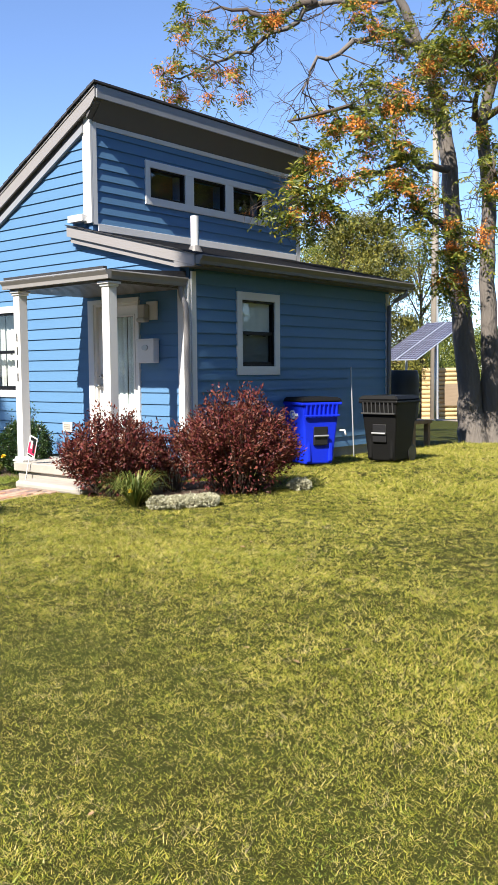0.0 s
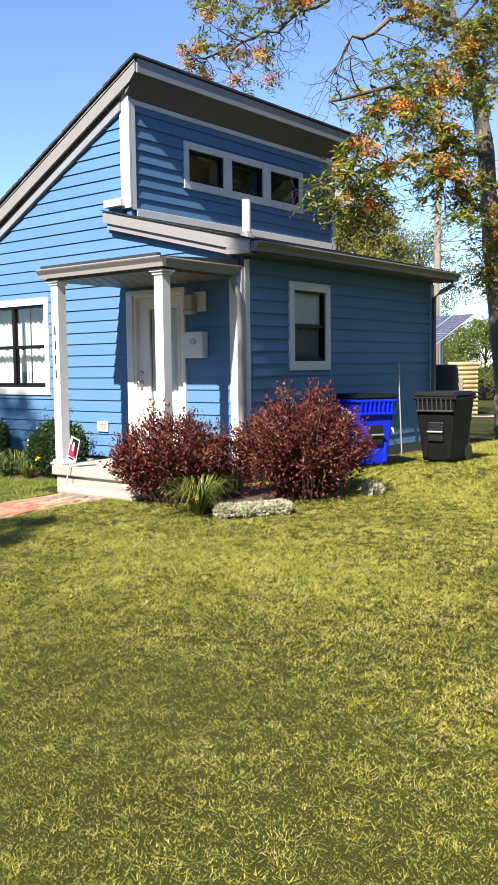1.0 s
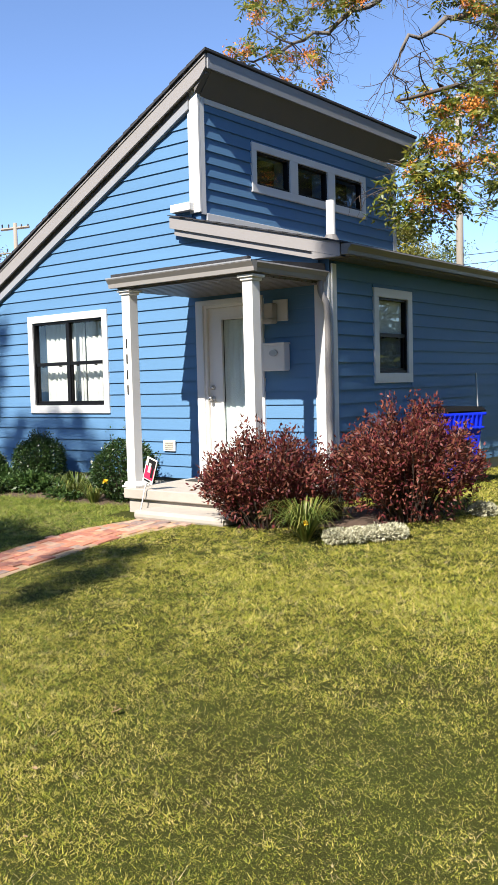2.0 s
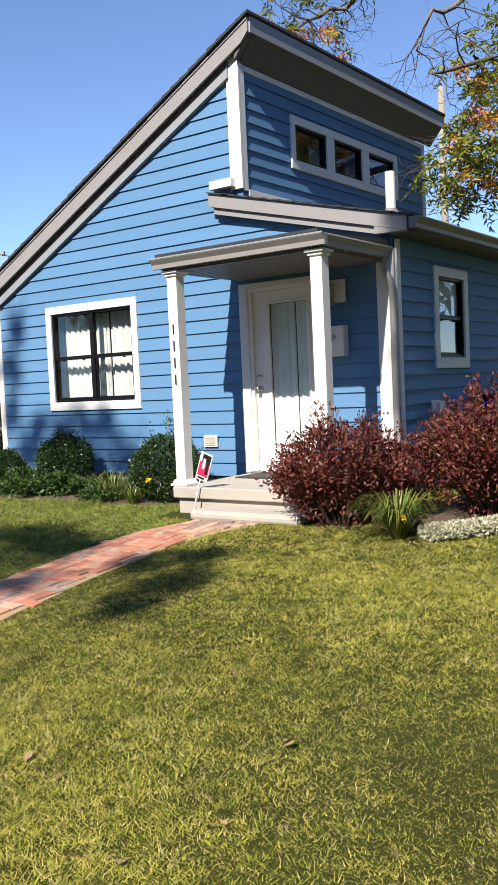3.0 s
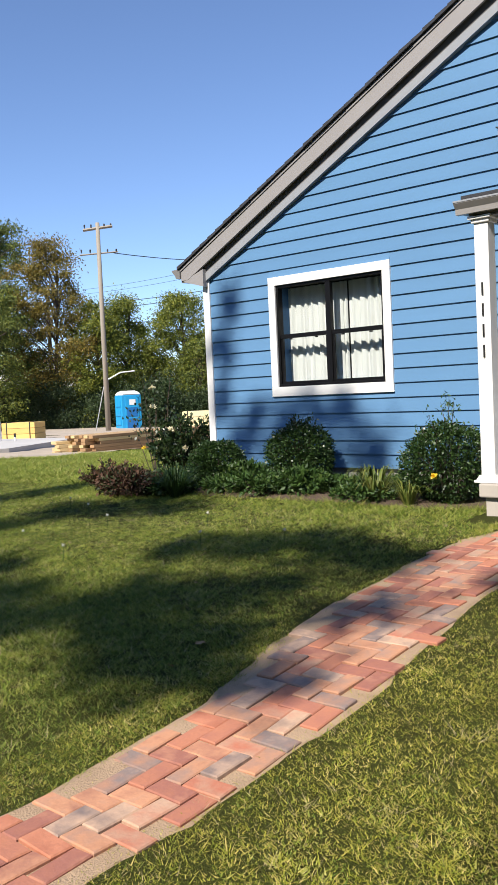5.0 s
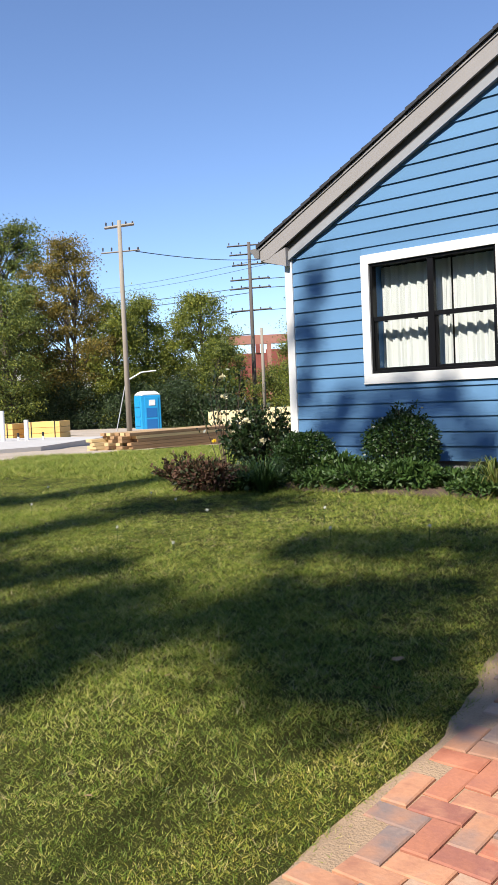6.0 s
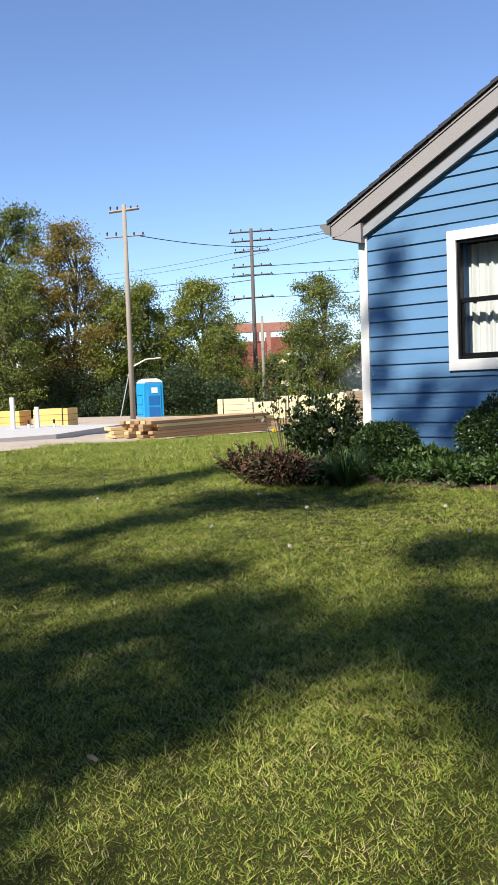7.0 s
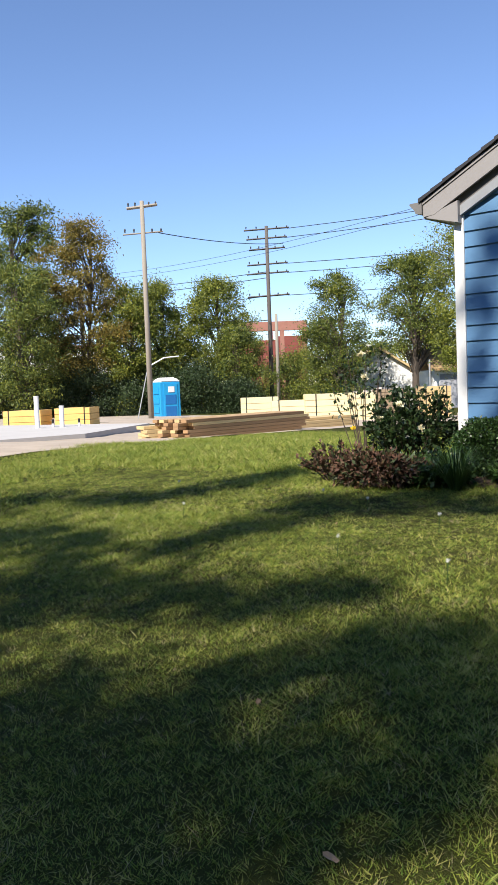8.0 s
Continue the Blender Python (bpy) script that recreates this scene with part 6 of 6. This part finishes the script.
def left_edge(y):
    """The path bends towards the porch and widens before the step."""
    return float(np.interp(y, [-8.4, -6.2, -5.4, -4.9, -4.3, -3.6, -2.7, -2.3, -1.95, -1.66], [0.62, 0.58, 0.58, 0.54, 0.42, 0.28, 0.24, 0.30, 0.44, 0.50]))


def right_edge(y):
    return float(np.interp(y, [-8.4, -6.2, -5.2, -4.8, -4.3, -3.7, -3.0, -2.3, -1.95, -1.66], [1.20, 1.16, 1.19, 1.20, 1.12, 1.03, 0.95, 0.98, 1.12, 1.30]))


def bare_side(y):
    """How far the bare soil reaches out beside the path."""
    return 0.22 * math.exp(-((y + 2.1) / 0.6) ** 2) + 0.24 * math.exp(-((y + 4.3) / 0.6) ** 2)


bm = bmesh.new()
rows = []
for i in range(36):
    y = Y_P0 + (Y_P1 - Y_P0) * i / 35
    w = 0.07 * math.sin(i * 1.3) + 0.04 * math.sin(i * 2.9)
    rows.append([bm.verts.new((left_edge(y) - 0.05 + w * 0.4 - bare_side(y), y, float(ground_z(0.3, y)) - 0.01)), bm.verts.new((left_edge(y), y, float(ground_z(0.4, y)) + 0.005)), bm.verts.new((right_edge(y), y, float(ground_z(1.1, y)) + 0.005)), bm.verts.new((right_edge(y) + 0.05 - w * 0.4, y, float(ground_z(1.2, y)) - 0.01))])
for a, b in zip(rows, rows[1:]):
    for k in range(3):
        bm.faces.new((a[k], a[k + 1], b[k + 1], b[k]))
path = tagged(part("garden_path", bm, SAND, None), "herringbone path of red clay pavers in sandy soil", "path", kind="structure")
bl, bw = 0.197, 0.0965
proto = {}
for turned in (False, True):
    sx, sy = (bl, bw) if not turned else (bw, bl)
    b2 = box_into(bmesh.new(), -sx / 2 + 0.002, sx / 2 - 0.002, -sy / 2 + 0.002, sy / 2 - 0.002, -0.03, 0.0)
    bmesh.ops.bevel(b2, geom=[e for e in b2.edges if all(v.co.z > -0.01 for v in e.verts)], offset=0.005, segments=1, affect="EDGES")
    me = bpy.data.meshes.new("brick")
    b2.to_mesh(me)
    b2.free()
    me.materials.append(BRICK)
    proto[turned] = me
prg = random.Random(7)
count = 0
cell = bw + 0.002
for i in range(-90, 90):
    for j in range(-10, 100):
        k = (i - j) % 4
        if k not in (0, 3):
            continue
        # a two-cell brick lies along x where k is 0, along y where k is 3
        cx = X_P0 + (i + (1.0 if k == 0 else 0.5)) * cell
        cy = -8.4 + (j + (0.5 if k == 0 else 1.0)) * cell
        if cx < left_edge(cy) + prg.uniform(0.02, 0.07) or cx > right_edge(cy) - prg.uniform(0.01, 0.05) or cy > Y_P1 - 0.06 or cy < -8.4:
            continue
        ob = new("brick", proto[k == 3])
        ob.parent = path
        slope = math.degrees(math.atan2(float(ground_z(cx, cy + 0.1) - ground_z(cx, cy - 0.1)), 0.2))
        ob.matrix_basis = pose(cx, cy, float(ground_z(cx, cy)) + 0.019 + prg.uniform(-0.005, 0.005), slope + prg.uniform(-1.4, 1.4), prg.uniform(-1.6, 1.6), prg.uniform(-2.4, 2.4))
        count += 1

# ---- grass ----
GRASS = mat("grass_blade", (0.12, 0.17, 0.04), rough=0.5, vary=0.3, scale=2.6, grain=14, bump=0, random_by="island", translucent=0.3, spec=0.3, patch_share=0.45, own_share=0.8,
            tones=[(0.050, 0.072, 0.010), (0.175, 0.215, 0.024), (0.325, 0.345, 0.038), (0.44, 0.41, 0.062), (0.56, 0.46, 0.13), (0.68, 0.55, 0.25)])


def free_of_things(x, y, rg):
    jig = rg.normal(size=len(x)) * 0.035
    le, re, bare = (np.vectorize(f)(np.linspace(-8.4, -1.66, 200)) for f in (left_edge, right_edge, bare_side))
    at = lambda v: np.interp(y, np.linspace(-8.4, -1.66, 200), v)
    k = ~((x > at(le) - 0.7 * at(bare) + 0.0 + 1.6 * jig + 0.04 * np.sin(y * 5.1)) & (x < at(re) - 0.02 + 1.4 * jig + 0.03 * np.sin(y * 4.3)) & (y < Y_P1 + 0.1) & (y > -8.6))
    k &= x > np.interp(y, [-11, -7, 7.6, 30], [-9.8, -10.7, -15.2, -14.0]) + 4 * jig + 0.25 * np.sin(y * 1.7)
    k &= ~((x > X_L) & (x < X_W) & (y > 0.0) & (y < Y_B))
    k &= ~((x > -0.1) & (x < 1.9) & (y > -1.66) & (y < 0.1))
    k &= ((x - 2.45) / 0.62) ** 2 + ((y + 0.62) / 0.62) ** 2 > 1 + jig
    k &= ((x + 2.75) / 3.0) ** 2 + ((y + 0.4) / 0.5) ** 2 > 1 + jig
    return k


GREEN_GRASS = mat("green_grass_blade", (0.12, 0.17, 0.04), rough=0.5, vary=0.3, scale=2.6, grain=14, bump=0, random_by="island", translucent=0.3, spec=0.3, patch_share=0.45, own_share=0.8,
                  tones=[(0.056, 0.102, 0.015), (0.122, 0.195, 0.026), (0.20, 0.268, 0.037), (0.275, 0.315, 0.05), (0.37, 0.36, 0.082), (0.51, 0.44, 0.20)])


STRAW = mat("straw_stalk", (0.38, 0.31, 0.16), rough=0.7, vary=0.15, scale=3, grain=20, bump=0, random_by="island")


def lawn_blades(name, label, x0, x1, y0, y1, per, height, width, seed, where=None, m=None, spread=0.012, clump=8):
    rg = np.random.default_rng(seed)
    n = int((x1 - x0) * (y1 - y0) * per)
    tufts = max(1, n // clump)
    own = rg.integers(0, tufts, n)
    dx, dy = rg.normal(size=n) * spread, rg.normal(size=n) * spread
    x, y = rg.uniform(x0, x1, tufts)[own] + dx, rg.uniform(y0, y1, tufts)[own] + dy
    big = np.exp(rg.normal(size=tufts) * 0.30)[own]
    # thinner and denser patches
    dens = 0.86 + 0.14 * np.sin(x * 2.1 + 1.3 * np.sin(y * 1.7)) * np.sin(y * 2.6 + 1.1 * np.sin(x * 1.3))
    keep = free_of_things(x, y, rg) & (rg.uniform(size=n) < dens)
    if where is not None:
        keep &= where(x, y)
    x, y, dx, dy, big = x[keep], y[keep], dx[keep], dy[keep], big[keep]
    n = len(x)
    z = ground_z(x, y) - 0.005
    tall = 1 + 0.35 * np.sin(x * 0.9 + y * 0.7) * np.sin(y * 1.1 - 0.4 * x)
    h = height * tall * big * rg.uniform(0.5, 1.25, n)
    a = rg.uniform(0, 2 * math.pi, n)
    lean = h * rg.uniform(0.4, 2.2, n)
    la = np.arctan2(dy, dx) + rg.normal(size=n) * 0.9
    w = width * rg.uniform(0.6, 1.3, n) * 0.5
    p0 = np.stack([x - w * np.cos(a), y - w * np.sin(a), z], 1)
    p1 = np.stack([x + w * np.cos(a), y + w * np.sin(a), z], 1)
    tip = np.stack([x + lean * np.cos(la), y + lean * np.sin(la), z + h], 1)
    v = np.stack([p0, p1, tip], 1).reshape(-1, 3)
    ob = cloud(name, v, np.arange(3 * n).reshape(n, 3), m or GRASS)
    return tagged(ob, label, "grass", kind="stuff")


DRY_LABEL, GREEN_LABEL = "mown lawn grass with dry straw-coloured blades", "green mown lawn grass under the trees"
lawn_blades("lawn_grass", DRY_LABEL, 0.2, 9.8, -6.75, -4.4, 24000, 0.014, 0.0055, 301)
lawn_blades("lawn_grass", DRY_LABEL, 0.2, 9.8, -4.4, -2.6, 16000, 0.016, 0.0066, 311)
lawn_blades("lawn_grass", GREEN_LABEL, -7.5, 0.7, -6.75, -4.4, 20000, 0.018, 0.0055, 307, None, GREEN_GRASS)
lawn_blades("lawn_grass", GREEN_LABEL, -7.5, 0.7, -4.4, -2.6, 13500, 0.019, 0.0066, 312, None, GREEN_GRASS)
lawn_blades("lawn_grass", "mown lawn grass rising to the house", 0.2, 9.8, -2.6, 0.2, 9500, 0.018, 0.0080, 302)
lawn_blades("lawn_grass", "green mown lawn grass before the front wall", -9.0, 0.7, -2.6, 0.2, 6800, 0.021, 0.0080, 308, None, GREEN_GRASS)
lawn_blades("lawn_grass", "mown lawn grass behind the walk", 0.2, 13.0, -11.0, -6.75, 350, 0.03, 0.02, 313)
lawn_blades("lawn_grass", "green mown lawn grass behind the walk", -15.0, 0.6, -11.0, -6.75, 350, 0.03, 0.02, 314, None, GREEN_GRASS)
lawn_blades("lawn_grass", "green mown lawn grass near the road", -15.0, -7.5, -7.0, -2.6, 2200, 0.04, 0.013, 315, None, GREEN_GRASS)
lawn_blades("lawn_grass", "mown lawn grass on the neighbouring lot", 7.0, 13.0, 0.2, 12.0, 1100, 0.045, 0.016, 316)
lawn_blades("lawn_grass", "mown lawn grass on the neighbouring lot", 9.8, 13.0, -7.0, 0.2, 1800, 0.045, 0.014, 317)
lawn_blades("lawn_grass", "mown lawn grass beside and behind the house", 1.8, 7.0, 0.2, 12.0, 3200, 0.034, 0.010, 303)
lawn_blades("lawn_grass", "mown lawn grass beyond the flower bed", -15.5, -4.4, -0.6, 9.0, 2200, 0.045, 0.013, 304, None, GREEN_GRASS)
lawn_blades("lawn_grass", "mown lawn grass towards the road", -15.5, -9.0, -2.6, -0.6, 2200, 0.045, 0.013, 305, None, GREEN_GRASS)
lawn_blades("tall_grass", "longer green tufts along the flower bed", -6.2, 0.0, -1.7, -1.0, 1100, 0.04, 0.007, 306, None, GREEN_GRASS)
lawn_blades("lawn_weeds", "broad low clover and weed leaves in the lawn", -7.5, 9.0, -6.75, -1.5, 2600, 0.013, 0.010, 309, lambda x, y: np.sin(x * 1.9 + 2 * np.sin(y * 1.3)) * np.sin(y * 2.2 + x) > 0.35, GREEN_GRASS)

# longer stray stalks and straw
lawn_blades("lawn_straw", "stray dry straw stalks lying in the lawn", -7.5, 9.8, -6.75, -1.5, 420, 0.028, 0.0034, 318, None, STRAW)

# fallen leaves and seed heads
DRY = mat("dry_leaf", (0.30, 0.19, 0.10), rough=0.8, vary=0.2, random_by="object", bump=0.3)
frg = random.Random(3)
leaf_spots = [(3.873, -5.157), (-1.459, -6.15), (6.945, -4.12), (0.06, -4.79), (0.14, -5.08), (4.226, -3.39), (2.9, -5.75)]
leaf_spots += [(frg.uniform(-4, 8.5), frg.uniform(-6.4, -2.2)) for _ in range(26)]
for i, (x, y) in enumerate(leaf_spots):
    if 0.2 < x < 1.3:
        x -= 1.2
    s = 0.032 if i < 7 else frg.uniform(0.012, 0.026)
    bm = bmesh.new()
    ring = [bm.verts.new((s * r * math.cos(t), 0.62 * s * r * math.sin(t), 0.22 * s * abs(math.sin(2 * t)) + 0.1 * s * math.cos(t))) for t, r in [(k * math.pi / 5, 1.0 if k % 2 else 0.86) for k in range(10)]]
    c = bm.verts.new((0, 0, 0.03 * s))
    for k in range(10):
        bm.faces.new((c, ring[k], ring[(k + 1) % 10]))
    lf = tagged(part("fallen_leaf", bm, DRY, None), "curled dry brown leaf lying on the lawn", "leaf", "fallen leaves")
    lf.matrix_basis = pose(x, y, float(ground_z(x, y)) + 0.022, frg.uniform(-20, 20), frg.uniform(-20, 20), frg.uniform(0, 360))
PUFF = mat("seed_head", (0.7, 0.7, 0.66), rough=0.9, vary=0.1, translucent=0.3)
for i, (x, y) in enumerate(((-2.4, -3.84), (-2.99, -2.9), (-3.9, -2.4), (-4.5, -2.17), (-3.3, -3.6), (-2.0, -2.6), (-5.2, -3.1), (-1.5, -3.2), (-6.2, -2.2), (-0.9, -2.9))):
    d = empty("dandelion", "white dandelion seed head on a thin stalk", "flower", "seed heads")
    z = float(ground_z(x, y))
    part("stalk", tube([(x, y, z), (x + 0.01, y, z + 0.12)], 0.003, 4), HERB, d)
    rg = np.random.default_rng(400 + i)
    o = rg.normal(size=(60, 3))
    v, f = leaf_quads(np.repeat([[x + 0.01, y, z + 0.13]], 60, 0), 0.016, 0.003, rg, 0.0, 0, o * 3)
    cloud("puff", v, f, PUFF, d)
